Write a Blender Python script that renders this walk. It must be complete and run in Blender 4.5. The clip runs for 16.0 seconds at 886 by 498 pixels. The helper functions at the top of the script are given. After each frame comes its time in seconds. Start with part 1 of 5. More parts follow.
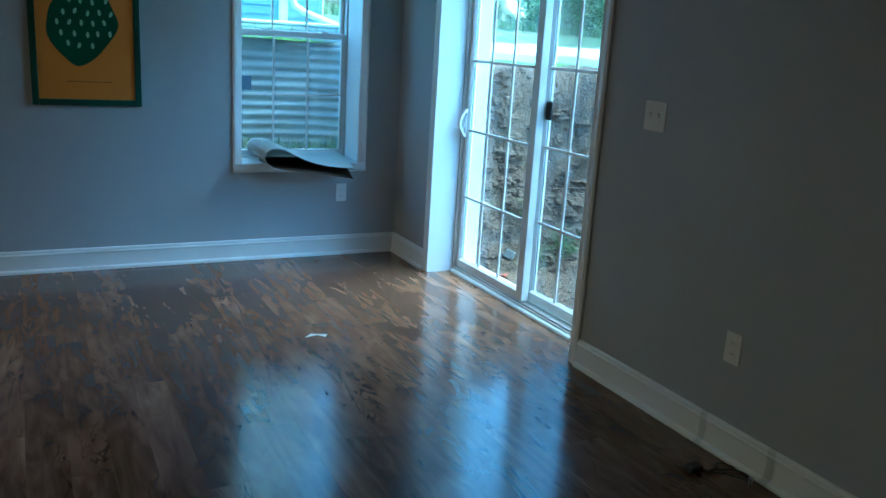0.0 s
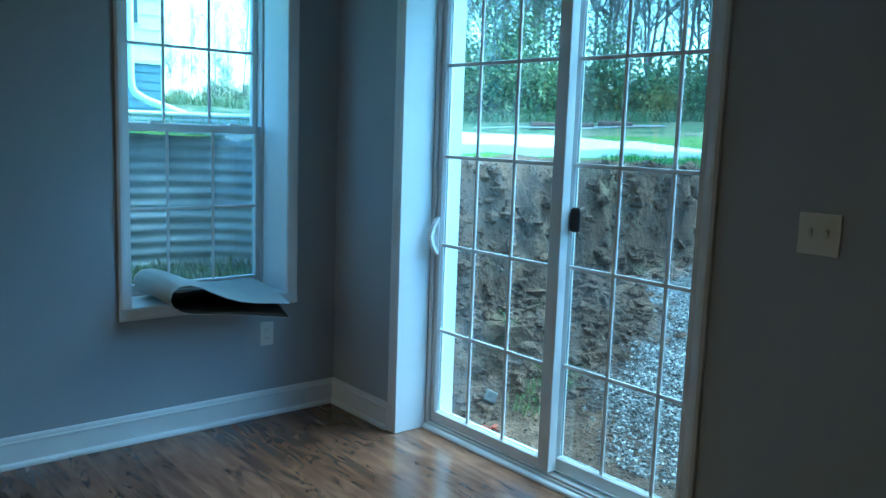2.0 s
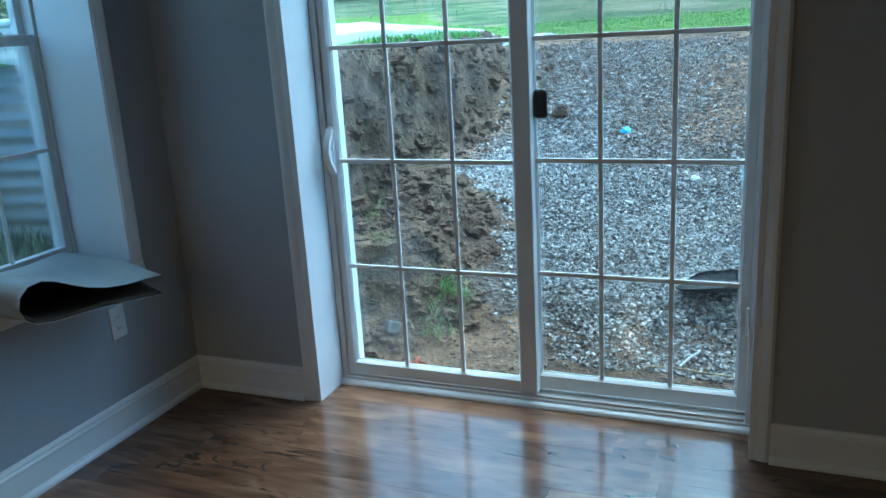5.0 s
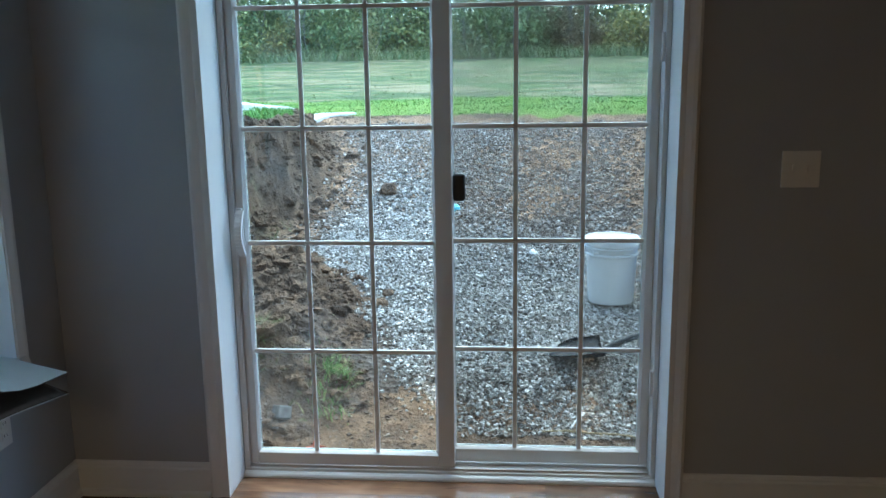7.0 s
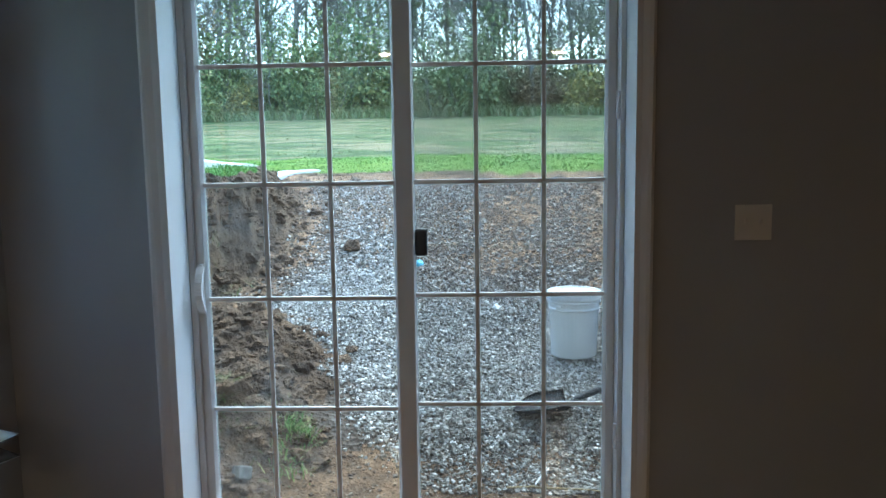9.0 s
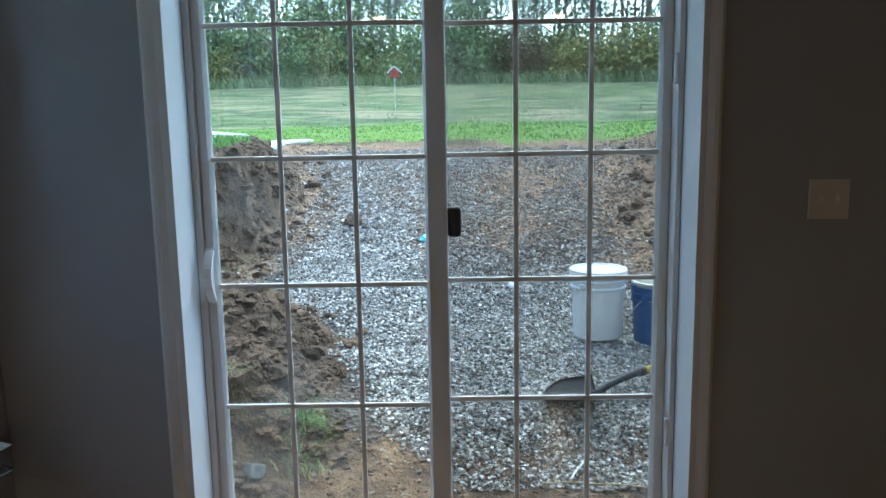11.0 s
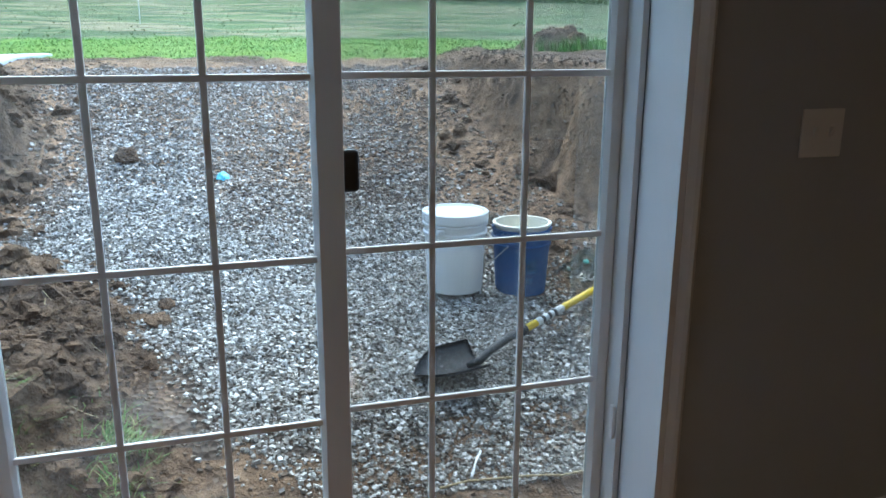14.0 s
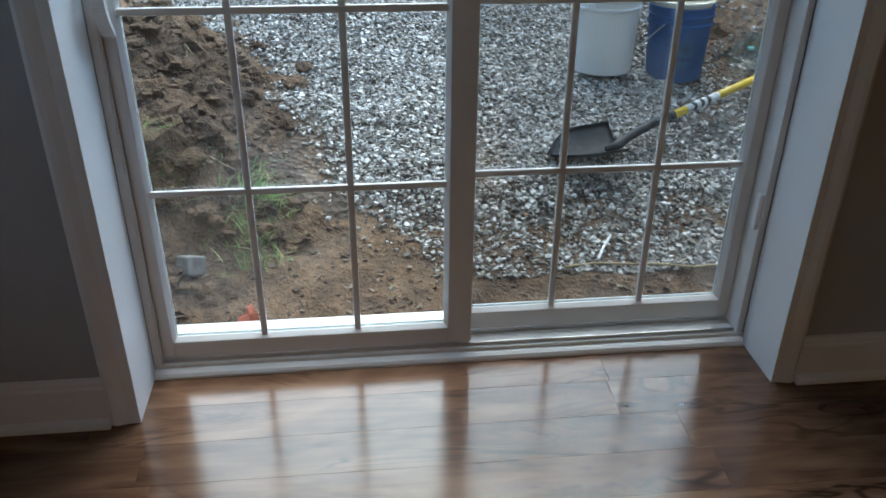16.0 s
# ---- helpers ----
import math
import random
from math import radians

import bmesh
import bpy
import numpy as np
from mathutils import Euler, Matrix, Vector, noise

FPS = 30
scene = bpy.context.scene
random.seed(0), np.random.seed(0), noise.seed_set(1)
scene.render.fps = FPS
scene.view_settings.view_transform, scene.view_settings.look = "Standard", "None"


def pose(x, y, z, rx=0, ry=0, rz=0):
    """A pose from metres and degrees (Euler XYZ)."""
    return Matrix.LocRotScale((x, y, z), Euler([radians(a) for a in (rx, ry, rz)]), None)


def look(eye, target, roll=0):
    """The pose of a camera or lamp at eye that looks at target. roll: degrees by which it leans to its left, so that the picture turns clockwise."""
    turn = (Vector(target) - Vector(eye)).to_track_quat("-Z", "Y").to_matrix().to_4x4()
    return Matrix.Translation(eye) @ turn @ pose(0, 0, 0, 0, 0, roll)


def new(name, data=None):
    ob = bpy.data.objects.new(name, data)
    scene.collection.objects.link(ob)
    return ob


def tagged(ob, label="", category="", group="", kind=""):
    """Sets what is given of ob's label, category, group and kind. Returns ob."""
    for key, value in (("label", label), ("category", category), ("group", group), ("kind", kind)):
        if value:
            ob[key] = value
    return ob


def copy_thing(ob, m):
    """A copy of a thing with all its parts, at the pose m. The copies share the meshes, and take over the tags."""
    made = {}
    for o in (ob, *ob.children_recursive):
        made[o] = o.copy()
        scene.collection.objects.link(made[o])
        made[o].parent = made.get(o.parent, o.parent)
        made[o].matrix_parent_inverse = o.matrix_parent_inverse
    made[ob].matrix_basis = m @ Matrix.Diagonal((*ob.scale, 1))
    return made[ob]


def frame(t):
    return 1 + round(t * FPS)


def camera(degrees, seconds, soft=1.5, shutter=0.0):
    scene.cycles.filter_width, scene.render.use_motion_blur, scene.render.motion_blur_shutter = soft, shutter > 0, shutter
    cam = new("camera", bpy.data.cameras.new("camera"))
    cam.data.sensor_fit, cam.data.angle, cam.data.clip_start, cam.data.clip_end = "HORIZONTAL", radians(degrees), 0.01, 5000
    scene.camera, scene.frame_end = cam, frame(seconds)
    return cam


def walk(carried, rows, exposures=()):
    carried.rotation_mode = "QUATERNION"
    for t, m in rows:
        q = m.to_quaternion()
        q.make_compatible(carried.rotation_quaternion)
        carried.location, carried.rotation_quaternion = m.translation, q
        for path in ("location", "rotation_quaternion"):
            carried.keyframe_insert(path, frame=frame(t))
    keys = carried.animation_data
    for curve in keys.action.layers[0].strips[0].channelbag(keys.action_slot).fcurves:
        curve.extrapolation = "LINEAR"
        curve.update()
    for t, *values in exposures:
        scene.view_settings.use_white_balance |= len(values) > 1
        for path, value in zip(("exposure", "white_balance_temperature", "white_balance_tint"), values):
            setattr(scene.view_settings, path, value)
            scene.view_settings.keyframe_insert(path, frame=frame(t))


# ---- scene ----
cam = camera(56.6, 16.0)
PATH = [
    (0, (0.123, -0.328, 1.392), (1.016, 1.394, 0.904), 3.5),
    (0.5, (0.247, 0.07, 1.407), (1.208, 1.796, 1.093), 3.2),
    (1, (0.199, 0.422, 1.401), (1.119, 2.182, 1.161), 3.7),
    (1.5, (0.112, 0.729, 1.405), (1.244, 2.362, 1.177), 3.8),
    (2, (0.102, 1.11, 1.396), (1.364, 2.636, 1.119), 2.0),
    (2.5, (0.02, 1.408, 1.372), (1.249, 2.928, 0.95), 1.9),
    (3, (-0.084, 1.648, 1.401), (1.385, 2.911, 0.906), 3.6),
    (3.5, (-0.118, 1.871, 1.375), (1.502, 2.942, 0.894), 1.6),
    (6, (-0.227, 2.931, 1.366), (1.644, 3.326, 0.779), -3.9),
    (6.5, (-0.32, 3.076, 1.395), (1.591, 3.254, 0.832), -3.5),
    (7, (-0.339, 3.087, 1.429), (1.617, 3.246, 1.042), -0.8),
    (7.5, (-0.354, 3.119, 1.481), (1.64, 3.232, 1.374), -1.1),
    (8, (-0.361, 3.118, 1.443), (1.632, 3.232, 1.313), -0.9),
    (8.5, (-0.358, 3.058, 1.423), (1.63, 3.161, 1.221), -0.8),
    (11, (-0.074, 3.26, 1.429), (1.899, 3.29, 1.1), -1.0),
    (11.5, (0.113, 3.303, 1.417), (2.081, 3.353, 1.061), -0.5),
    (12, (0.273, 3.435, 1.416), (2.227, 3.372, 0.994), 0.7),
    (12.5, (0.369, 3.494, 1.419), (2.295, 3.193, 0.97), 1.7),
    (13, (0.561, 3.531, 1.405), (2.462, 3.13, 0.926), 1.9),
    (13.5, (0.721, 3.551, 1.398), (2.604, 3.105, 0.891), 0.9),
    (14, (0.705, 3.597, 1.395), (2.554, 3.037, 0.877), 0.3),
    (14.5, (0.715, 3.603, 1.374), (2.554, 3.022, 0.844), -0.4),
    (15, (0.74, 3.595, 1.359), (2.614, 3.236, 0.76), -2.6),
    (15.5, (0.762, 3.58, 1.336), (2.628, 3.29, 0.679), -2.4),
    (16, (0.771, 3.552, 1.277), (2.509, 3.357, 0.308), 0.5),
]
EXPOSURES = [
    (0.0, 3.6, 4050, -25),
    (1.0, 3.06, 3920, -28),
    (3.5, 3.06, 4350, -22),
    (5.8, 2.78, 5000, -13),
    (7.5, 2.80, 5600, -6),
    (12.0, 2.66, 5650, -4),
    (15.0, 2.62, 5850, 0),
    (16.0, 2.33, 6000, 0),
]
walk(cam, [(t, look(eye, target, roll)) for t, eye, target, roll in PATH], EXPOSURES)

# ---- world, sun, lamps ----
world = bpy.data.worlds.new("overcast_sky")
scene.world = world
world.use_nodes = True
wn = world.node_tree.nodes
sky = wn.new("ShaderNodeTexSky")
sky.sky_type = "NISHITA"
sky.sun_disc = False
sky.sun_elevation, sky.sun_rotation = radians(58), radians(100)
sky.dust_density, sky.air_density, sky.ozone_density = 1.5, 1.0, 1.0
world.node_tree.links.new(sky.outputs[0], wn["Background"].inputs[0])
wn["Background"].inputs[1].default_value = 0.15

sun_data = bpy.data.lights.new("sun", "SUN")
sun_data.energy, sun_data.angle, sun_data.color = 0.6, radians(60), (1.0, 0.96, 0.9)
sun_lamp = new("sun", sun_data)
sun_lamp.matrix_world = look((0, 0, 30), (-10 * math.sin(radians(100)), -10 * math.cos(radians(100)), 30 - 10 * math.tan(radians(58))))

# ---- plan, metres ----
EAST, NORTH, WEST, SOUTH, CEIL = 2.316, 4.645, -5.5, -3.2, 2.46
EAST_OUT, NORTH_OUT = 2.62, 5.0
DY0, DY1, DTOP = 2.555, 4.085, 2.16          # door opening
WX0, WX1, WZ0, WZ1 = 1.291, 2.037, 0.605, 2.16   # window opening


# ---- materials ----
def mat(name, base=(0.5, 0.5, 0.5), rough=0.6, metal=0.0, spec=0.5):
    m = bpy.data.materials.new(name)
    m.use_nodes = True
    b = m.node_tree.nodes["Principled BSDF"]
    b.inputs["Base Color"].default_value = (*base, 1)
    b.inputs["Roughness"].default_value = rough
    b.inputs["Metallic"].default_value = metal
    b.inputs["Specular IOR Level"].default_value = spec
    return m


def kit(m):
    nt = m.node_tree
    return nt.nodes, nt.links, nt.nodes["Principled BSDF"]


def coords(m, scale=(1, 1, 1), turn=0.0, kind="Object"):
    n, l, _ = kit(m)
    tc, mp = n.new("ShaderNodeTexCoord"), n.new("ShaderNodeMapping")
    mp.inputs["Scale"].default_value = scale
    mp.inputs["Rotation"].default_value = (0, 0, turn)
    l.new(tc.outputs[kind], mp.inputs[0])
    return mp.outputs[0]


def noise_tex(m, vec, scale, detail=4.0, rough=0.55, distort=0.0):
    n, l, _ = kit(m)
    t = n.new("ShaderNodeTexNoise")
    t.inputs["Scale"].default_value, t.inputs["Detail"].default_value = scale, detail
    t.inputs["Roughness"].default_value, t.inputs["Distortion"].default_value = rough, distort
    l.new(vec, t.inputs["Vector"])
    return t.outputs["Fac"]


def ramp(m, fac, stops):
    n, l, _ = kit(m)
    r = n.new("ShaderNodeValToRGB")
    e = r.color_ramp.elements
    while len(e) < len(stops):
        e.new(0.5)
    for k, (p, c) in enumerate(stops):
        e[k].position, e[k].color = p, (*c, 1)
    l.new(fac, r.inputs[0])
    return r.outputs[0]


def mixed(m, fac, a, b, blend="MIX"):
    n, l, _ = kit(m)
    x = n.new("ShaderNodeMix")
    x.data_type, x.blend_type = "RGBA", blend
    for sock, v in ((x.inputs[0], fac), (x.inputs[6], a), (x.inputs[7], b)):
        if isinstance(v, (int, float)):
            sock.default_value = v
        elif isinstance(v, tuple):
            sock.default_value = (*v, 1)
        else:
            l.new(v, sock)
    return x.outputs[2]


def set_base(m, out):
    kit(m)[1].new(out, kit(m)[2].inputs["Base Color"])


def set_rough(m, fac, lo, hi):
    n, l, b = kit(m)
    r = n.new("ShaderNodeMapRange")
    r.inputs[3].default_value, r.inputs[4].default_value = lo, hi
    l.new(fac, r.inputs[0])
    l.new(r.outputs[0], b.inputs["Roughness"])


def bump(m, fac, strength=0.3, dist=0.005):
    n, l, b = kit(m)
    x = n.new("ShaderNodeBump")
    x.inputs["Strength"].default_value, x.inputs["Distance"].default_value = strength, dist
    if b.inputs["Normal"].is_linked:
        l.new(b.inputs["Normal"].links[0].from_socket, x.inputs["Normal"])
    l.new(fac, x.inputs["Height"])
    l.new(x.outputs[0], b.inputs["Normal"])


def random_of(m, island=False):
    n, _, _ = kit(m)
    return n.new("ShaderNodeNewGeometry").outputs["Random Per Island"] if island else n.new("ShaderNodeObjectInfo").outputs["Random"]


def plain(name, base, rough=0.6, metal=0.0, vary=0.12, scale=6.0, grain=60.0, bumps=0.15):
    """A painted or moulded surface with faint mottling, grain and uneven gloss."""
    m = mat(name, base, rough, metal)
    v = coords(m)
    big, fine = noise_tex(m, v, scale, 3), noise_tex(m, v, grain, 3)
    lo = tuple(c * (1 - vary) for c in base)
    hi = tuple(min(1, c * (1 + vary)) for c in base)
    set_base(m, ramp(m, big, [(0.3, lo), (0.7, hi)]))
    set_rough(m, fine, max(0.02, rough - 0.08), min(1, rough + 0.1))
    bump(m, fine, bumps, 0.002)
    return m


WALL = plain("wall_paint", (0.41, 0.428, 0.458), 0.62, vary=0.05, scale=1.2, grain=220.0, bumps=0.12)
CEILING = plain("ceiling_paint", (0.78, 0.77, 0.75), 0.8, vary=0.03, scale=1.5, grain=180.0)
TRIM = plain("trim_paint", (0.80, 0.81, 0.82), 0.38, vary=0.03, scale=3.0, grain=90.0, bumps=0.06)
VINYL = plain("white_vinyl", (0.74, 0.74, 0.73), 0.34, vary=0.03, scale=4.0, grain=120.0, bumps=0.05)
PLATE = plain("plate_plastic", (0.74, 0.73, 0.70), 0.35, vary=0.02)
BLACK = plain("black_plastic", (0.018, 0.018, 0.02), 0.4, vary=0.1)
METAL = plain("metal", (0.6, 0.6, 0.6), 0.3, 1.0)


def wood_floor():
    m = mat("laminate_plank", rough=0.2)
    n, l, b = kit(m)
    tc, sep, cmb = n.new("ShaderNodeTexCoord"), n.new("ShaderNodeSeparateXYZ"), n.new("ShaderNodeCombineXYZ")
    geo, mul, add = n.new("ShaderNodeObjectInfo"), n.new("ShaderNodeMath"), n.new("ShaderNodeMath")
    isl, both = n.new("ShaderNodeNewGeometry"), n.new("ShaderNodeMath")
    both.operation = "ADD"
    l.new(geo.outputs["Random"], both.inputs[0])
    l.new(isl.outputs["Random Per Island"], both.inputs[1])
    l.new(tc.outputs["Object"], sep.inputs[0])
    mul.operation, mul.inputs[1].default_value = "MULTIPLY", 37.0
    l.new(both.outputs[0], mul.inputs[0])
    add.operation = "ADD"
    l.new(sep.outputs[1], add.inputs[0])
    l.new(mul.outputs[0], add.inputs[1])
    l.new(sep.outputs[0], cmb.inputs[0])
    l.new(add.outputs[0], cmb.inputs[1])
    l.new(mul.outputs[0], cmb.inputs[2])

    def at(scale):
        mp = n.new("ShaderNodeMapping")
        mp.inputs["Scale"].default_value = scale
        l.new(cmb.outputs[0], mp.inputs[0])
        return mp.outputs[0]

    streak = noise_tex(m, at((11, 1.5, 1)), 1.4, 2, 0.45, 1.6)
    fine = noise_tex(m, at((60, 4, 1)), 1.4, 2, 0.5)
    cloud = noise_tex(m, at((6.5, 2.2, 1)), 1.2, 2.5, 0.45, 1.3)
    figure = noise_tex(m, at((6.5, 1.5, 1)), 1.2, 2, 0.45, 2.6)
    where = noise_tex(m, at((5, 1.3, 1)), 1.0, 2, 0.5, 0.5)
    base = ramp(m, cloud, [(0.28, (0.085, 0.036, 0.018)), (0.46, (0.150, 0.068, 0.033)), (0.60, (0.220, 0.108, 0.054)), (0.78, (0.33, 0.182, 0.098))])
    base = mixed(m, 0.30, base, ramp(m, streak, [(0.34, (0.060, 0.026, 0.014)), (0.52, (0.170, 0.080, 0.040)), (0.68, (0.31, 0.168, 0.088))]))
    base = mixed(m, 0.06, base, ramp(m, fine, [(0.35, (0.05, 0.022, 0.012)), (0.65, (0.32, 0.175, 0.09))]))
    # dark cracks and curls along the grain, in patches
    ring = ramp(m, figure, [(0.455, (0, 0, 0)), (0.492, (0.85, 0.85, 0.85)), (0.508, (0.75, 0.75, 0.75)), (0.545, (0, 0, 0))])
    patch = ramp(m, where, [(0.50, (0, 0, 0)), (0.60, (1, 1, 1))])
    base = mixed(m, mixed(m, 1.0, ring, patch, "MULTIPLY"), base, (0.026, 0.012, 0.007))
    base = mixed(m, ramp(m, figure, [(0.60, (0, 0, 0)), (0.72, (0.6, 0.55, 0.55))]), base, (0.035, 0.016, 0.009))
    hue = n.new("ShaderNodeHueSaturation")
    vary = n.new("ShaderNodeMapRange")
    vary.inputs[3].default_value, vary.inputs[4].default_value = 0.55, 0.96
    frac = n.new("ShaderNodeMath")
    frac.operation = "FRACT"
    l.new(both.outputs[0], frac.inputs[0])
    l.new(frac.outputs[0], vary.inputs[0])
    l.new(vary.outputs[0], hue.inputs["Value"])
    hue.inputs["Saturation"].default_value = 0.9
    l.new(base, hue.inputs["Color"])
    set_base(m, hue.outputs[0])
    smear = noise_tex(m, coords(m, kind="Object"), 2.3, 3)
    set_rough(m, smear, 0.13, 0.22)
    b.inputs["Specular IOR Level"].default_value = 0.5
    return m


FLOOR = wood_floor()


def glass_mat(name, tint=(0.93, 0.97, 0.97)):
    m = bpy.data.materials.new(name)
    m.use_nodes = True
    n, l = m.node_tree.nodes, m.node_tree.links
    n.remove(n["Principled BSDF"])
    tr, gl, fr, mx = (n.new(k) for k in ("ShaderNodeBsdfTransparent", "ShaderNodeBsdfGlossy", "ShaderNodeLayerWeight", "ShaderNodeMixShader"))
    tr.inputs[0].default_value = (*tint, 1)
    gl.inputs["Roughness"].default_value = 0.015
    fr.inputs["Blend"].default_value = 0.5
    pw, ad = n.new("ShaderNodeMath"), n.new("ShaderNodeMath")
    pw.operation, pw.inputs[1].default_value = "POWER", 5.0
    ad.operation, ad.inputs[1].default_value, ad.inputs[2].default_value = "MULTIPLY_ADD", 0.8, 0.055
    l.new(fr.outputs["Facing"], pw.inputs[0])
    l.new(pw.outputs[0], ad.inputs[0])
    l.new(ad.outputs[0], mx.inputs[0])
    l.new(tr.outputs[0], mx.inputs[1])
    l.new(gl.outputs[0], mx.inputs[2])
    l.new(mx.outputs[0], n["Material Output"].inputs[0])
    return m


GLASS = glass_mat("window_glass")


def smudge(m):
    """A thin uneven film of dust on the glass."""
    n, l = m.node_tree.nodes, m.node_tree.links
    out = n["Material Output"]
    clear = out.inputs[0].links[0].from_socket
    tc, t1, rp, df, mx = (n.new(k) for k in ("ShaderNodeTexCoord", "ShaderNodeTexNoise", "ShaderNodeMapRange", "ShaderNodeBsdfTranslucent", "ShaderNodeMixShader"))
    t1.inputs["Scale"].default_value, t1.inputs["Detail"].default_value, t1.inputs["Distortion"].default_value = 2.6, 6, 0.8
    df.inputs[0].default_value = (0.8, 0.84, 0.86, 1)
    rp.inputs[1].default_value, rp.inputs[2].default_value, rp.inputs[3].default_value, rp.inputs[4].default_value = 0.5, 0.85, 0.003, 0.032
    l.new(tc.outputs["Object"], t1.inputs["Vector"])
    l.new(t1.outputs["Fac"], rp.inputs[0])
    l.new(rp.outputs[0], mx.inputs[0])
    l.new(clear, mx.inputs[1])
    l.new(df.outputs[0], mx.inputs[2])
    l.new(mx.outputs[0], out.inputs[0])


smudge(GLASS)


def screen_mat(name, wire, share):
    """A thin film or mesh: mostly open, the rest dull wire or dust."""
    m = bpy.data.materials.new(name)
    m.use_nodes = True
    n, l = m.node_tree.nodes, m.node_tree.links
    n.remove(n["Principled BSDF"])
    tr, di, mx = (n.new(k) for k in ("ShaderNodeBsdfTransparent", "ShaderNodeBsdfDiffuse", "ShaderNodeMixShader"))
    di.inputs["Color"].default_value = (wire, wire, wire, 1)
    mx.inputs[0].default_value = share
    l.new(tr.outputs[0], mx.inputs[1])
    l.new(di.outputs[0], mx.inputs[2])
    l.new(mx.outputs[0], n["Material Output"].inputs[0])
    return m


DUST = screen_mat("dried_drip", 0.75, 0.30)
# the window's mesh is paler: reflection haze of the pane put into the wire colour
MESH, HAZE_MESH = screen_mat("insect_mesh", 0.07, 0.20), screen_mat("hazy_insect_mesh", 0.34, 0.14)


def dirt_mat(name="excavated_soil", k=1.0):
    m = mat(name, rough=0.95, spec=0.2)
    v = coords(m)
    a, b2, c = noise_tex(m, v, 2.2, 5, 0.6), noise_tex(m, v, 14, 5, 0.65), noise_tex(m, v, 60, 4, 0.6)
    base = ramp(m, b2, [(p, tuple(c * k for c in col)) for p, col in ((0.3, (0.020, 0.013, 0.009)), (0.5, (0.085, 0.054, 0.034)), (0.72, (0.25, 0.172, 0.112)))])
    base = mixed(m, 0.5, base, ramp(m, a, [(p, tuple(c * k for c in col)) for p, col in ((0.35, (0.075, 0.055, 0.042)), (0.5, (0.145, 0.098, 0.064)), (0.68, (0.20, 0.135, 0.085)))]))
    st = noise_tex(m, coords(m, (1, 1, 0.45)), 11, 4, 0.65)
    base = mixed(m, 0.55, base, ramp(m, st, [(0.36, (0.42, 0.38, 0.34)), (0.58, (1.0, 0.88, 0.72)), (0.7, (1.0, 0.90, 0.76))]), "MULTIPLY")
    set_base(m, base)
    bump(m, b2, 0.9, 0.05)
    bump(m, st, 0.7, 0.04)
    bump(m, c, 0.8, 0.012)
    return m


def gravel_bed_mat():
    m = mat("gravel_bed", rough=0.9, spec=0.3)
    v = coords(m)
    n, l, _ = kit(m)
    vo = n.new("ShaderNodeTexVoronoi")
    vo.inputs["Scale"].default_value = 42
    l.new(v, vo.inputs["Vector"])
    sep = n.new("ShaderNodeSeparateColor")
    l.new(vo.outputs["Color"], sep.inputs[0])
    # bed colour darkened to stand in for the dark gaps between stones
    base = ramp(m, sep.outputs[0], [(0.1, (0.03, 0.026, 0.022)), (0.5, (0.075, 0.066, 0.056)), (0.9, (0.20, 0.185, 0.165))])
    big = noise_tex(m, v, 1.6, 5, 0.6)
    base = mixed(m, ramp(m, big, [(0.38, (0, 0, 0)), (0.56, (0.9, 0.9, 0.9))]), base, (0.065, 0.045, 0.031))
    set_base(m, base)
    bump(m, vo.outputs["Distance"], 0.8, 0.02)
    return m


def lawn_mat(name, stops, streak=None):
    m = mat(name, rough=0.9, spec=0.2)
    v = coords(m)
    a, b2 = noise_tex(m, v, 0.9, 5, 0.6), noise_tex(m, v, 25, 4, 0.7)
    base = mixed(m, 0.5, ramp(m, a, stops), ramp(m, b2, stops))
    if streak:
        # hay left in uneven windrows, with darker green between
        st = noise_tex(m, coords(m, (1.5, 0.42, 1)), 1.0, 5, 0.62, 1.0)
        base = mixed(m, ramp(m, st, [(0.46, (0, 0, 0)), (0.54, (0.9, 0.85, 0.85))]), base, streak)
        dk = noise_tex(m, coords(m, (2.0, 0.6, 1), 0.12), 1.0, 4, 0.6, 0.8)
        base = mixed(m, ramp(m, dk, [(0.49, (0, 0, 0)), (0.56, (0.85, 0.85, 0.85))]), base, (0.052, 0.09, 0.032))
    set_base(m, base)
    bump(m, b2, 1.0, 0.04)
    return m


DIRT, GRAVEL_BED, SLOPE_SOIL = dirt_mat("excavated_soil", 1.3), gravel_bed_mat(), dirt_mat("dry_slope_soil", 2.5)
# first is a darker soil copy: the heap hollow's shade put into its colour
HEAP_SHADED, CUT = dirt_mat("shaded_heap_soil", 1.0), dirt_mat("cut_clay_bank", 2.3)
LAWN = lawn_mat("new_lawn", [(0.3, (0.12, 0.19, 0.028)), (0.7, (0.215, 0.315, 0.05))])
FIELD = lawn_mat("mown_field", [(0.3, (0.09, 0.145, 0.048)), (0.7, (0.175, 0.235, 0.085))], (0.34, 0.275, 0.165))
LITTER = lawn_mat("forest_floor", [(0.3, (0.05, 0.06, 0.025)), (0.7, (0.12, 0.11, 0.05))])


def island_mat(name, stops, rough=0.8, island=True, trans=0.0):
    m = mat(name, rough=rough, spec=0.3)
    base = ramp(m, random_of(m, island), stops)
    nz = noise_tex(m, coords(m), 30, 3)
    set_base(m, mixed(m, 0.35, base, ramp(m, nz, [(0.3, (0.02, 0.02, 0.02)), (0.7, stops[-1][1])]), "MULTIPLY") if trans == 0 else base)
    return m


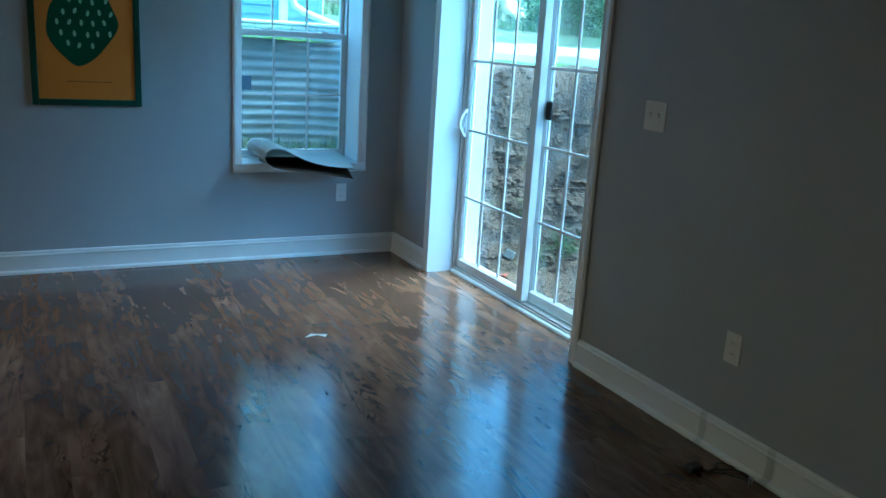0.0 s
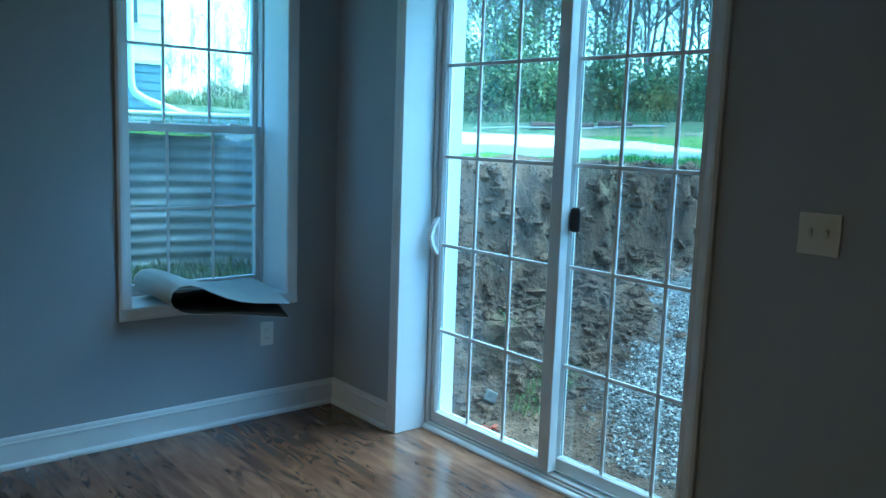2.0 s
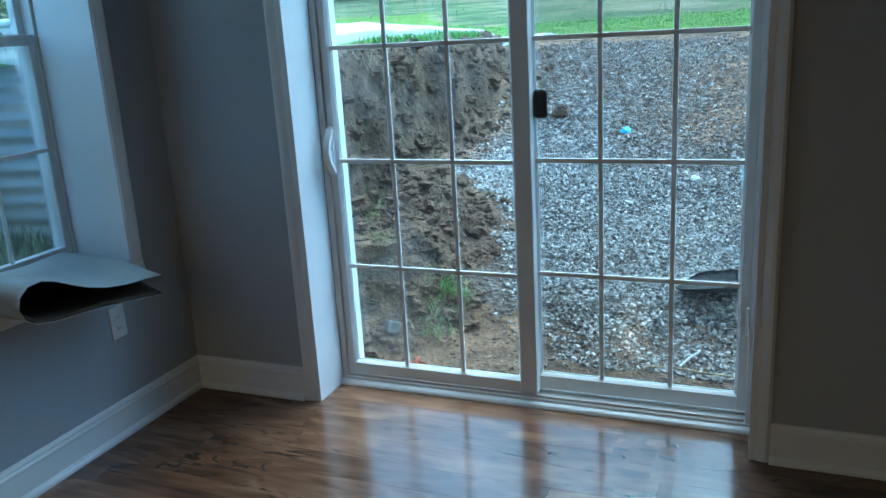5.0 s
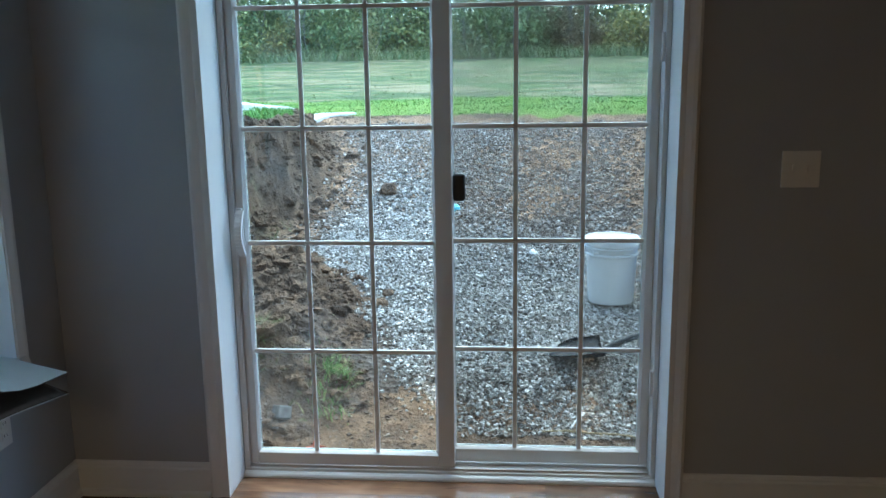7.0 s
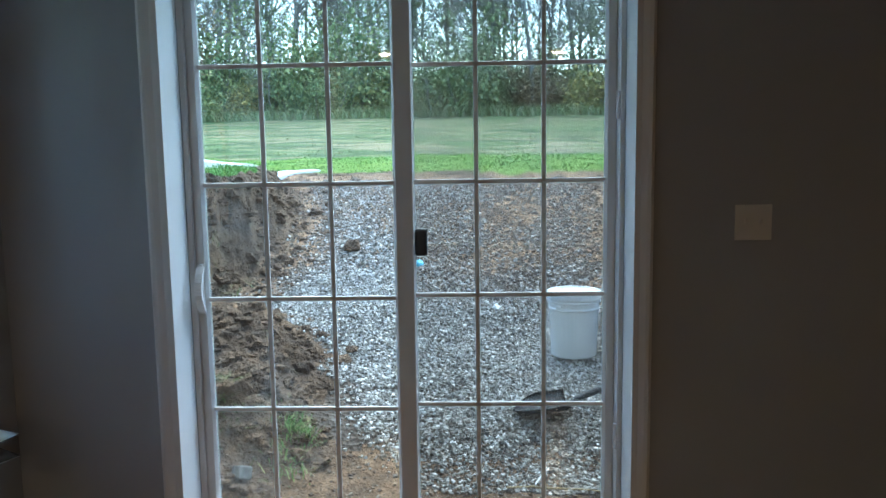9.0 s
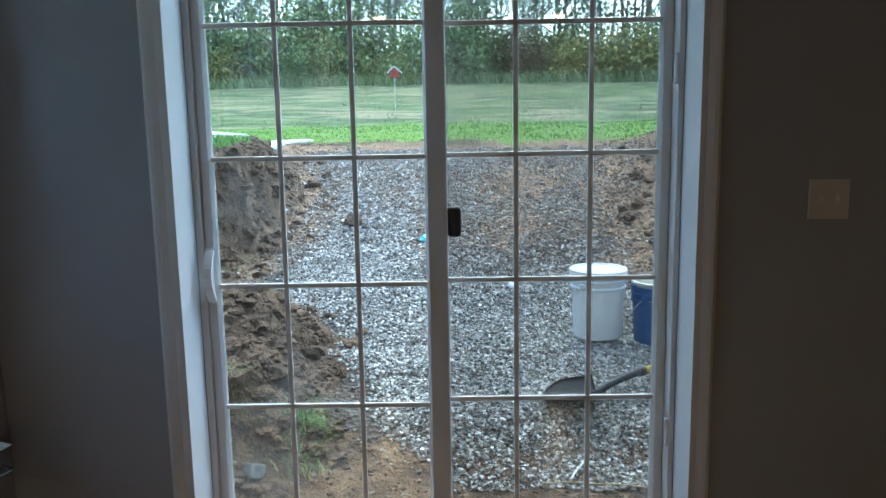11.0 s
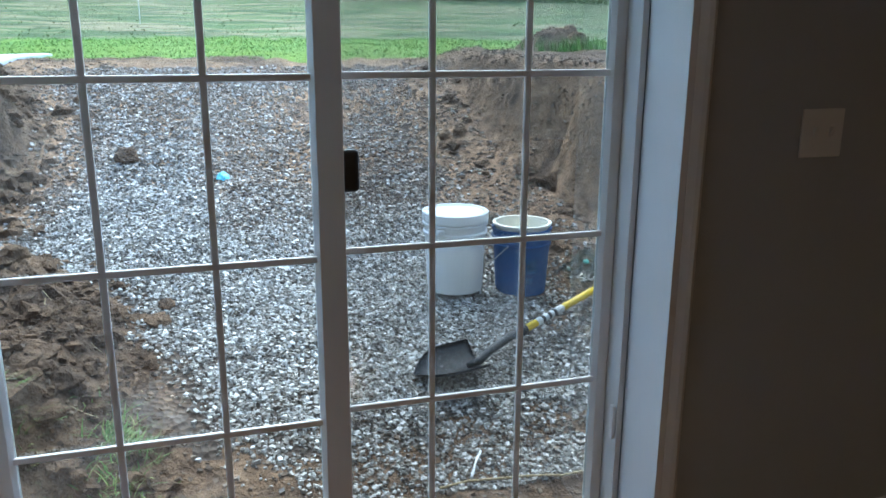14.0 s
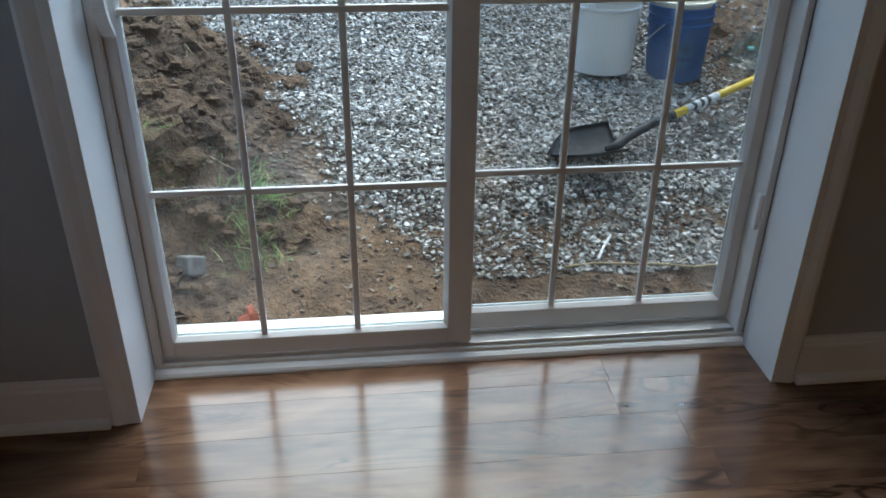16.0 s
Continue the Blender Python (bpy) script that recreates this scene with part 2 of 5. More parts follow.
STONE = island_mat("gravel_stone", [(0.0, (0.085, 0.070, 0.056)), (0.30, (0.20, 0.178, 0.150)), (0.65, (0.40, 0.372, 0.33)), (1.0, (0.78, 0.76, 0.72))], 0.5)
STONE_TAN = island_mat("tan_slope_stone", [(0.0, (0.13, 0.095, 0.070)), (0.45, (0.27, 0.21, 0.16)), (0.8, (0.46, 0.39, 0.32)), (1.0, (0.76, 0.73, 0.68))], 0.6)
CLOD = dirt_mat("soil_lump", 1.05)
CRUMB = island_mat("soil_crumb", [(0.0, (0.075, 0.050, 0.034)), (0.5, (0.15, 0.105, 0.072)), (0.85, (0.25, 0.185, 0.13)), (1.0, (0.36, 0.30, 0.24))], 0.9)
BLADE = island_mat("grass_blade", [(0.0, (0.06, 0.17, 0.02)), (0.6, (0.12, 0.30, 0.04)), (1.0, (0.25, 0.36, 0.08))], 0.7, True, 1)
WEED = island_mat("weed_blade", [(0.0, (0.05, 0.12, 0.02)), (0.6, (0.13, 0.23, 0.05)), (1.0, (0.34, 0.33, 0.13))], 0.75, True, 1)
STRAW = island_mat("dry_straw", [(0.0, (0.28, 0.20, 0.10)), (1.0, (0.55, 0.46, 0.28))], 0.8, True, 1)
BLADE_DULL = island_mat("field_blade", [(0.0, (0.13, 0.19, 0.07)), (0.55, (0.22, 0.27, 0.11)), (1.0, (0.42, 0.37, 0.21))], 0.8, True, 1)
LEAF_GREEN = island_mat("green_leaf", [(0.0, (0.091, 0.130, 0.052)), (0.55, (0.182, 0.234, 0.094)), (1.0, (0.390, 0.403, 0.169))], 0.7, True, 1)
LEAF_BRUSH = island_mat("brush_leaf", [(0.0, (0.117, 0.163, 0.065)), (0.55, (0.247, 0.286, 0.111)), (1.0, (0.520, 0.481, 0.195))], 0.7, True, 1)
LEAF_GOLD = island_mat("turning_leaf", [(0.0, (0.143, 0.169, 0.052)), (0.5, (0.338, 0.299, 0.098)), (1.0, (0.598, 0.442, 0.130))], 0.7, True, 1)
LEAF_RUST = island_mat("rust_leaf", [(0.0, (0.169, 0.117, 0.065)), (0.6, (0.260, 0.208, 0.098)), (1.0, (0.377, 0.234, 0.117))], 0.7, True, 1)
BARK = plain("bark", (0.23, 0.213, 0.19), 0.95, vary=0.35, scale=3.0, grain=25.0, bumps=0.6)
CONCRETE = plain("concrete", (0.52, 0.51, 0.49), 0.85, vary=0.14, scale=2.5, grain=70.0, bumps=0.3)


# ---- helpers ----
ORG = {}


def thing(name, loc, label="", category="", group="", kind=""):
    ob = new(name)
    ob.empty_display_size = 0.1
    ob.location = loc
    ORG[ob] = Vector(loc)
    return tagged(ob, label, category, group, kind)


def finish(name, bm, material, smooth=False):
    me = bpy.data.meshes.new(name)
    bmesh.ops.recalc_face_normals(bm, faces=bm.faces)
    bm.to_mesh(me)
    bm.free()
    for mm in (material if isinstance(material, (list, tuple)) else [material]):
        me.materials.append(mm)
    if smooth:
        me.polygons.foreach_set("use_smooth", [True] * len(me.polygons))
    return me


def part(name, bm, material, parent, label="", smooth=False):
    """Links a bmesh, given in world metres, as one mesh under its thing or part."""
    o = ORG[parent]
    bmesh.ops.translate(bm, verts=bm.verts, vec=-o)
    ob = new(name, finish(name, bm, material, smooth))
    ob.parent = parent
    ORG[ob] = o
    return tagged(ob, label)


def single(name, bm, material, label="", category="", group="", kind="", smooth=False, origin=None):
    """A top-level thing that is one mesh."""
    o = Vector(origin) if origin is not None else Vector((0, 0, 0))
    bmesh.ops.translate(bm, verts=bm.verts, vec=-o)
    ob = new(name, finish(name, bm, material, smooth))
    ob.location = o
    ORG[ob] = o
    return tagged(ob, label, category, group, kind)


def box(x0, x1, y0, y1, z0, z1, bevel=0.0, bm=None, seg=2):
    bm = bm or bmesh.new()
    made = bmesh.ops.create_cube(bm, size=1.0)["verts"]
    bmesh.ops.scale(bm, vec=(abs(x1 - x0), abs(y1 - y0), abs(z1 - z0)), verts=made)
    bmesh.ops.translate(bm, vec=((x0 + x1) / 2, (y0 + y1) / 2, (z0 + z1) / 2), verts=made)
    if bevel:
        edges = list({e for v in made for e in v.link_edges})
        bmesh.ops.bevel(bm, geom=edges, offset=bevel, segments=seg, affect="EDGES", profile=0.5)
    return bm


def prism(profile, axis, a, b, bm=None):
    """A closed profile of 2D points swept straight along an axis from a to b: 'x' takes (y, z), 'y' takes (x, z), 'z' takes (x, y)."""
    bm = bm or bmesh.new()

    def at(p, t):
        return {"x": (t, p[0], p[1]), "y": (p[0], t, p[1]), "z": (p[0], p[1], t)}[axis]

    r0, r1 = [bm.verts.new(at(p, a)) for p in profile], [bm.verts.new(at(p, b)) for p in profile]
    k = len(profile)
    for i in range(k):
        bm.faces.new((r0[i], r0[(i + 1) % k], r1[(i + 1) % k], r1[i]))
    bm.faces.new(r0)
    bm.faces.new(list(reversed(r1)))
    return bm


def tube(points, radius, sides=8, bm=None, radii=None, caps=True):
    bm = bm or bmesh.new()
    pts = [Vector(p) for p in points]
    rings = []
    for i, p in enumerate(pts):
        d = (pts[min(i + 1, len(pts) - 1)] - pts[max(i - 1, 0)]).normalized()
        u = d.cross(Vector((0, 0, 1)) if abs(d.z) < 0.9 else Vector((1, 0, 0))).normalized()
        w = d.cross(u)
        r = radii[i] if radii else radius
        rings.append([bm.verts.new(p + (u * math.cos(2 * math.pi * k / sides) + w * math.sin(2 * math.pi * k / sides)) * r) for k in range(sides)])
    for a, b in zip(rings, rings[1:]):
        for k in range(sides):
            bm.faces.new((a[k], a[(k + 1) % sides], b[(k + 1) % sides], b[k]))
    if caps:
        bm.faces.new(rings[0])
        bm.faces.new(list(reversed(rings[-1])))
    return bm


def lathe(profile, cx, cy, sides=32, bm=None):
    """Turns (radius, z) points about an upright axis; the ends are left open unless the radius is 0."""
    bm = bm or bmesh.new()
    rings = []
    for r, z in profile:
        rings.append([bm.verts.new((cx + r * math.cos(2 * math.pi * k / sides), cy + r * math.sin(2 * math.pi * k / sides), z)) for k in range(sides)] if r > 1e-6 else [bm.verts.new((cx, cy, z))])
    for a, b in zip(rings, rings[1:]):
        for k in range(sides):
            q = [a[k % len(a)], a[(k + 1) % len(a)], b[(k + 1) % len(b)], b[k % len(b)]]
            q = list(dict.fromkeys(q))
            if len(q) > 2:
                bm.faces.new(q)
    return bm


def grid_sheet(fn, nu, nv, thick=0.0):
    bm = bmesh.new()
    vs = [[bm.verts.new(fn(i / nu, j / nv)) for j in range(nv + 1)] for i in range(nu + 1)]
    for i in range(nu):
        for j in range(nv):
            bm.faces.new((vs[i][j], vs[i + 1][j], vs[i + 1][j + 1], vs[i][j + 1]))
    if thick:
        bmesh.ops.solidify(bm, geom=bm.faces[:], thickness=thick)
    return bm


def raw(name, verts, faces, material, label="", category="", kind="", parent=None):
    me = bpy.data.meshes.new(name)
    me.from_pydata(verts, [], faces)
    me.materials.append(material)
    ob = new(name, me)
    if parent:
        ob.parent = parent
    return tagged(ob, label, category, "", kind)


def interp(x, pts):
    return float(np.interp(x, [p[0] for p in pts], [p[1] for p in pts]))


def smooth(t):
    t = min(1.0, max(0.0, t))
    return t * t * (3 - 2 * t)


def fbm(x, y, z=0.0, octaves=4):
    return noise.fractal((x, y, z), 0.9, 2.1, octaves)


# ---- large structure ----
def wall_with_hole(name, axis, in0, out0, a0, a1, h0, h1, z1, label):
    """A wall whose opening runs through it. axis 'x': the wall runs along x, its faces at y = in0 and out0."""
    bm = bmesh.new()

    def put(p, q, zb, zt):
        if q - p > 1e-4 and zt - zb > 1e-4:
            if axis == "x":
                box(p, q, in0, out0, zb, zt, bm=bm)
            else:
                box(in0, out0, p, q, zb, zt, bm=bm)

    put(a0, h0[0], 0, z1)
    put(h0[1], a1, 0, z1)
    put(h0[0], h0[1], 0, h1[0])
    put(h0[0], h0[1], h1[1], z1)
    return single(name, bm, WALL, label, "wall", kind="structure")


ROOF = 2.75
wall_with_hole("wall_north", "x", NORTH, NORTH_OUT, WEST - 0.2, EAST_OUT, (WX0 - 0.02, WX1 + 0.02), (WZ0 - 0.02, WZ1 + 0.02), ROOF, "blue-grey painted drywall wall with a deep window")
wall_with_hole("wall_east", "y", EAST, EAST_OUT, SOUTH - 0.2, NORTH - 0.001, (DY0 - 0.02, DY1 + 0.02), (0.0, DTOP + 0.02), ROOF, "blue-grey painted drywall wall with a patio door")
single("wall_south", box(WEST, EAST - 0.001, SOUTH - 0.2, SOUTH, 0, ROOF), WALL, "plain blue-grey painted drywall wall", "wall", kind="structure")
single("wall_west", box(WEST - 0.2, WEST, SOUTH - 0.2, NORTH - 0.001, 0, ROOF), WALL, "plain blue-grey painted drywall wall", "wall", kind="structure")
single("ceiling", box(WEST, EAST - 0.001, SOUTH, NORTH - 0.001, CEIL, ROOF - 0.01), CEILING, "flat white painted drywall ceiling", "ceiling", kind="structure")
single("roof_slab", box(WEST - 0.2, EAST_OUT, SOUTH - 0.2, NORTH_OUT, ROOF, ROOF + 0.25), CEILING, "plain slab over the basement room", "roof", kind="structure")
floor = single("floor", box(WEST - 0.2, EAST_OUT, SOUTH - 0.2, NORTH_OUT, -0.25, -0.012), CONCRETE, "warm brown glossy laminate plank floor", "floor", kind="structure")

# baseboards: a board with a beaded cap and a shoe moulding at the floor
def base_profile(face, way):
    """(offset from the wall, z) points; way is the side the room lies on."""
    pts = [(0, 0), (0.030, 0), (0.030, 0.010), (0.026, 0.017), (0.018, 0.021), (0.015, 0.022), (0.015, 0.096), (0.018, 0.100), (0.018, 0.106), (0.012, 0.111), (0.012, 0.118), (0.008, 0.126), (0, 0.128)]
    return [(face + way * d, z) for d, z in pts]


def baseboard(name, axis, face, way, a, b, label):
    ob = single(name, prism(base_profile(face, way), axis, a, b), TRIM, label, "baseboard", kind="structure")
    return ob


CAS = 0.055
baseboard("baseboard", "x", NORTH, -1, WEST, EAST - 0.001, "white moulded baseboard with shoe strip along the window wall")
baseboard("baseboard", "y", EAST, -1, DY1 + CAS + 0.002, NORTH - 0.001, "short white moulded baseboard between corner and patio door")
baseboard("baseboard", "y", EAST, -1, SOUTH, DY0 - CAS - 0.002, "white moulded baseboard along the switch wall")
baseboard("baseboard", "x", SOUTH, 1, WEST, EAST - 0.031, "white moulded baseboard")
baseboard("baseboard", "y", WEST, 1, SOUTH + 0.031, NORTH - 0.031, "white moulded baseboard")


def casing_profile(width):
    return [(0, 0), (width, 0), (width, 0.012), (width - 0.010, 0.018), (width - 0.022, 0.017), (0.012, 0.012), (0.003, 0.010)]


# ---- patio door ----
def patio_door():
    d = thing("door_1", (2.55, (DY0 + DY1) / 2, 0), "closed white vinyl sliding patio door with grid muntins", "door", kind="structure")
    # jamb boards lining the wall, casing, frame
    part("jamb_board", box(2.302, 2.478, DY1 - 0.008, DY1 + 0.016, 0, DTOP - 0.001, 0.0015), TRIM, d, "white painted jamb board")
    part("jamb_board", box(2.302, 2.478, DY0 - 0.016, DY0 + 0.002, 0, DTOP - 0.001, 0.0015), TRIM, d, "white painted jamb board")
    part("head_board", box(2.302, 2.478, DY0 - 0.016, DY1 + 0.016, DTOP, DTOP + 0.016, 0.0015), TRIM, d, "white painted head board")
    for y, s in ((DY1 + 0.004, 1), (DY0 - 0.004, -1)):
        prof = [(EAST - t - 0.001, y + s * w) for w, t in casing_profile(CAS)]
        part("casing", prism(prof, "z", 0, DTOP + 0.006), TRIM, d, "white door casing")
    prof = [(EAST - t - 0.001, DTOP + 0.008 + w) for w, t in casing_profile(CAS)]
    part("casing", prism(prof, "y", DY0 - 0.004 - CAS, DY1 + 0.004 + CAS), TRIM, d, "white head casing")
    part("sill", box(2.480, 2.66, DY0 + 0.003, DY1 - 0.009, 0.0, 0.030, 0.003), VINYL, d, "white vinyl sill with a steel track")
    q = [(2.4795, 0.0005), (2.4795, 0.020), (2.472, 0.019), (2.464, 0.014), (2.460, 0.007), (2.459, 0.0005)]
    part("sill_bead", prism(q, "y", DY0 + 0.003, DY1 - 0.009), TRIM, d)
    for x in (2.4885, 2.5435):
        part("track", box(x, x + 0.004, DY0 + 0.024, DY1 - 0.030, 0.0305, 0.040), METAL, d, "bright metal track rail")
    for y0, y1 in ((DY1 - 0.028, DY1 - 0.009), (DY0 + 0.003, DY0 + 0.020)):
        part("frame_jamb", box(2.4795, 2.632, y0, y1, 0.0305, DTOP - 0.0275, 0.002), VINYL, d)
    part("frame_head", box(2.4795, 2.632, DY0 + 0.003, DY1 - 0.009, DTOP - 0.027, DTOP - 0.001, 0.002), VINYL, d)
    for x in (2.4815, 2.541):
        part("weather_strip", box(x, x + 0.004, DY1 - 0.031, DY1 - 0.0285, 0.045, DTOP - 0.04), VINYL, d)
    for z in (0.335, 1.50):
        part("bumper", box(2.484, 2.502, DY0 + 0.0205, DY0 + 0.031, z, z + 0.095, 0.003), TRIM, d, "small white plastic bumper")
    for y0, y1 in ((DY1 - 0.004, DY1 + 0.05), (DY0 - 0.05, DY0)):
        part("brick_mould", box(2.6325, 2.652, y0, y1, -0.1, DTOP + 0.05, 0.004), VINYL, d, "white exterior brick moulding")
    part("brick_mould", box(2.6325, 2.652, DY0 - 0.05, DY1 + 0.05, DTOP + 0.051, DTOP + 0.1, 0.004), VINYL, d)
    ROWS_Z = (0.482, 0.887, 1.293, 1.70)

    def panel(name, label, x0, x1, y0, y1, gy0, gy1, z0, z1, gz0, gz1, cols):
        """A glazed panel: outer edges y0..y1, z0..z1; glass edges gy0..gy1, gz0..gz1."""
        p = part(name, box(x0 + 0.004, x1 - 0.004, y1 - 0.001, y1, z0, z0 + 0.002), VINYL, d, label)
        part("stile", box(x0, x1, gy1, y1, z0, z1, 0.003), VINYL, p)
        part("stile", box(x0, x1, y0, gy0, z0, z1, 0.003), VINYL, p)
        part("rail", box(x0 + 0.001, x1 - 0.001, gy0 + 0.0005, gy1 - 0.0005, z0, gz0, 0.003), VINYL, p)
        part("rail", box(x0 + 0.001, x1 - 0.001, gy0 + 0.0005, gy1 - 0.0005, gz1, z1, 0.003), VINYL, p)
        xm = (x0 + x1) / 2
        # sloped glazing beads, in one piece round the glass
        bead = bmesh.new()
        for s in (-1, 1):
            f, e = xm + s * 0.005, xm + s * 0.0205
            for y, w in ((gy0, 1), (gy1, -1)):
                prism([(e, y - w * 0.0003), (f, y - w * 0.0003), (f, y + w * 0.008), (f + s * 0.003, y + w * 0.008)], "z", gz0, gz1, bead)
            for z, w in ((gz0, 1), (gz1, -1)):
                prism([(e - s * 0.0005, z - w * 0.0003), (f + s * 0.0005, z - w * 0.0003), (f + s * 0.0005, z + w * 0.008), (f + s * 0.003, z + w * 0.008)], "y", gy0, gy1, bead)
        part("glazing_bead", bead, VINYL, p)
        g = part("pane", box(xm - 0.0025, xm + 0.0025, gy0 + 0.001, gy1 - 0.001, gz0 + 0.001, gz1 - 0.001), GLASS, p, "clear glass with faint smudges")
        g.visible_shadow = False
        for y in cols:
            part("muntin", box(xm - 0.013, xm - 0.003, y - 0.008, y + 0.008, gz0, gz1, 0.003), VINYL, p)
        for z in ROWS_Z:
            part("muntin", box(xm - 0.0135, xm - 0.0035, gy0, gy1, z - 0.008, z + 0.008, 0.003), VINYL, p)
        return p

    sl = panel("sliding_panel", "sliding glazed panel with a grid of muntins", 2.494, 2.539, 3.284, 4.056, 3.345, 4.026, 0.041, 2.130, 0.086, 2.092, (3.804, 3.572))
    panel("fixed_panel", "fixed glazed panel with a grid of muntins", 2.546, 2.590, 2.576, 3.345, 2.606, 3.290, 0.041, 2.132, 0.092, 2.100, (3.063, 2.826))
    # dried drip marks low on the fixed pane
    r = random.Random(21)
    for k in range(9):
        y, z, pts = 2.66 + 0.055 * r.random() + 0.02 * (k % 3), r.uniform(0.30, 0.46), []
        for _ in range(9):
            pts.append((2.5645, y, z))
            y, z = y + r.uniform(-0.007, 0.007), z - r.uniform(0.008, 0.02)
        part("drip_mark", tube(pts, 0.0011, 4), DUST, d, "dried pale drip mark on the glass")
    # white D-shaped pull and its plate
    bm = box(2.485, 2.4938, 4.030, 4.053, 0.838, 1.016, 0.004)
    pts = [(2.484 - 0.038 * math.sin(math.pi * k / 12), 4.043 - 0.034 * math.sin(math.pi * k / 12), 0.848 + 0.158 * k / 12) for k in range(13)]
    for a, b in zip(pts, pts[1:]):
        dx, dz = b[0] - a[0], b[2] - a[2]
        k = 0.006 / math.hypot(dx, dz)
        prism([(a[0] - dz * k, a[2] + dx * k), (a[0] + dz * k, a[2] - dx * k), (b[0] + dz * k, b[2] - dx * k), (b[0] - dz * k, b[2] + dx * k)], "y", 4.024, 4.050, bm)
    part("door_handle", bm, TRIM, d, "white D-shaped pull handle", smooth=False)
    part("thumb_latch", box(2.478, 2.4848, 4.036, 4.046, 0.905, 0.93, 0.002), TRIM, d)
    part("insect_screen", box(2.604, 2.6048, 2.600, 3.300, 0.065, 2.118), MESH, d, "fine grey insect screen parked over the fixed panel")
    part("latch", box(2.5405, 2.5645, 3.240, 3.2838, 1.030, 1.129, 0.0116, seg=4), BLACK, d, "black rounded latch housing")
    return d


patio_door()


# ---- window ----
def window():
    w = thing("window_1", ((WX0 + WX1) / 2, 4.9, WZ0), "closed white double-hung window in a deep painted recess", "window", kind="structure")
    part("recess_board", box(WX0 - 0.016, WX0, NORTH - 0.006, 4.885, WZ0 - 0.001, WZ1, 0.0015), TRIM, w)
    part("recess_board", box(WX1, WX1 + 0.016, NORTH - 0.006, 4.885, WZ0 - 0.001, WZ1, 0.0015), TRIM, w)
    part("recess_head", box(WX0 - 0.016, WX1 + 0.016, NORTH - 0.006, 4.885, WZ1 + 0.0005, WZ1 + 0.016, 0.0015), TRIM, w)
    part("window_sill", box(WX0 - 0.016, WX1 + 0.016, NORTH - 0.006, 4.885, WZ0 - 0.018, WZ0 - 0.0015, 0.0015), TRIM, w, "white painted sill board")
    c = 0.052
    for x, s in ((WX0 - 0.002, -1), (WX1 + 0.002, 1)):
        prof = [(x + s * q, NORTH - t - 0.001) for q, t in casing_profile(c)]
        part("casing", prism(prof, "z", WZ0 - 0.003, WZ1 + 0.003), TRIM, w, "white window casing")
    for z, s in ((WZ0 - 0.004, -1), (WZ1 + 0.004, 1)):
        prof = [(NORTH - t - 0.001, z + s * q) for q, t in casing_profile(c)]
        part("casing", prism(prof, "x", WX0 - 0.002 - c, WX1 + 0.002 + c), TRIM, w, "white window casing")
    for x0, x1 in ((WX0 - 0.002, WX0 + 0.012), (WX1 - 0.012, WX1 + 0.002)):
        part("window_frame", box(x0, x1, 4.886, 4.985, WZ0 - 0.003, WZ1, 0.002), VINYL, w)
    part("window_frame", box(WX0 + 0.0125, WX1 - 0.0125, 4.886, 4.985, WZ1 - 0.016, WZ1, 0.002), VINYL, w)
    part("window_frame", box(WX0 + 0.0125, WX1 - 0.0125, 4.886, 4.985, WZ0 - 0.003, WZ0 + 0.012, 0.002), VINYL, w)

    def sash(label, y0, y1, z0, z1, low, high, side, rowz):
        x0, x1 = WX0 + 0.0125, WX1 - 0.0125
        s = part("sash", box(x0, x0 + side, y0, y1, z0, z1, 0.003), VINYL, w, label)
        part("stile", box(x1 - side, x1, y0, y1, z0, z1, 0.003), VINYL, s)
        part("rail", box(x0 + side + 0.0005, x1 - side - 0.0005, y0, y1, z0, z0 + low, 0.003), VINYL, s)
        part("rail", box(x0 + side + 0.0005, x1 - side - 0.0005, y0, y1, z1 - high, z1, 0.003), VINYL, s)
        ym = (y0 + y1) / 2
        g = part("pane", box(x0 + side, x1 - side, ym - 0.002, ym + 0.002, z0 + low, z1 - high), GLASS, s, "clear glass")
        g.visible_shadow = False
        gx0, gx1 = x0 + side, x1 - side
        for k in (1, 2):
            x = gx0 + (gx1 - gx0) * k / 3
            part("muntin", box(x - 0.007, x + 0.007, ym - 0.011, ym - 0.003, z0 + low, z1 - high, 0.002), VINYL, s)
        part("muntin", box(gx0, gx1, ym - 0.0115, ym - 0.0035, rowz - 0.007, rowz + 0.007, 0.002), VINYL, s)
        return s

    lo = sash("lower sash", 4.892, 4.924, 0.618, 1.398, 0.036, 0.036, 0.026, 1.005)
    sash("upper sash", 4.930, 4.962, 1.366, WZ1 - 0.017, 0.036, 0.030, 0.026, 1.755)
    part("insect_screen", box(WX0 + 0.013, WX1 - 0.013, 4.972, 4.9726, 0.612, 1.385), HAZE_MESH, w, "fine grey insect screen outside the lower sash")
    for x in (1.475, 1.86):
        part("sash_lock", box(x, x + 0.045, 4.894, 4.922, 1.3985, 1.410, 0.003), VINYL, w, "small white sash lock")
    return w


window()


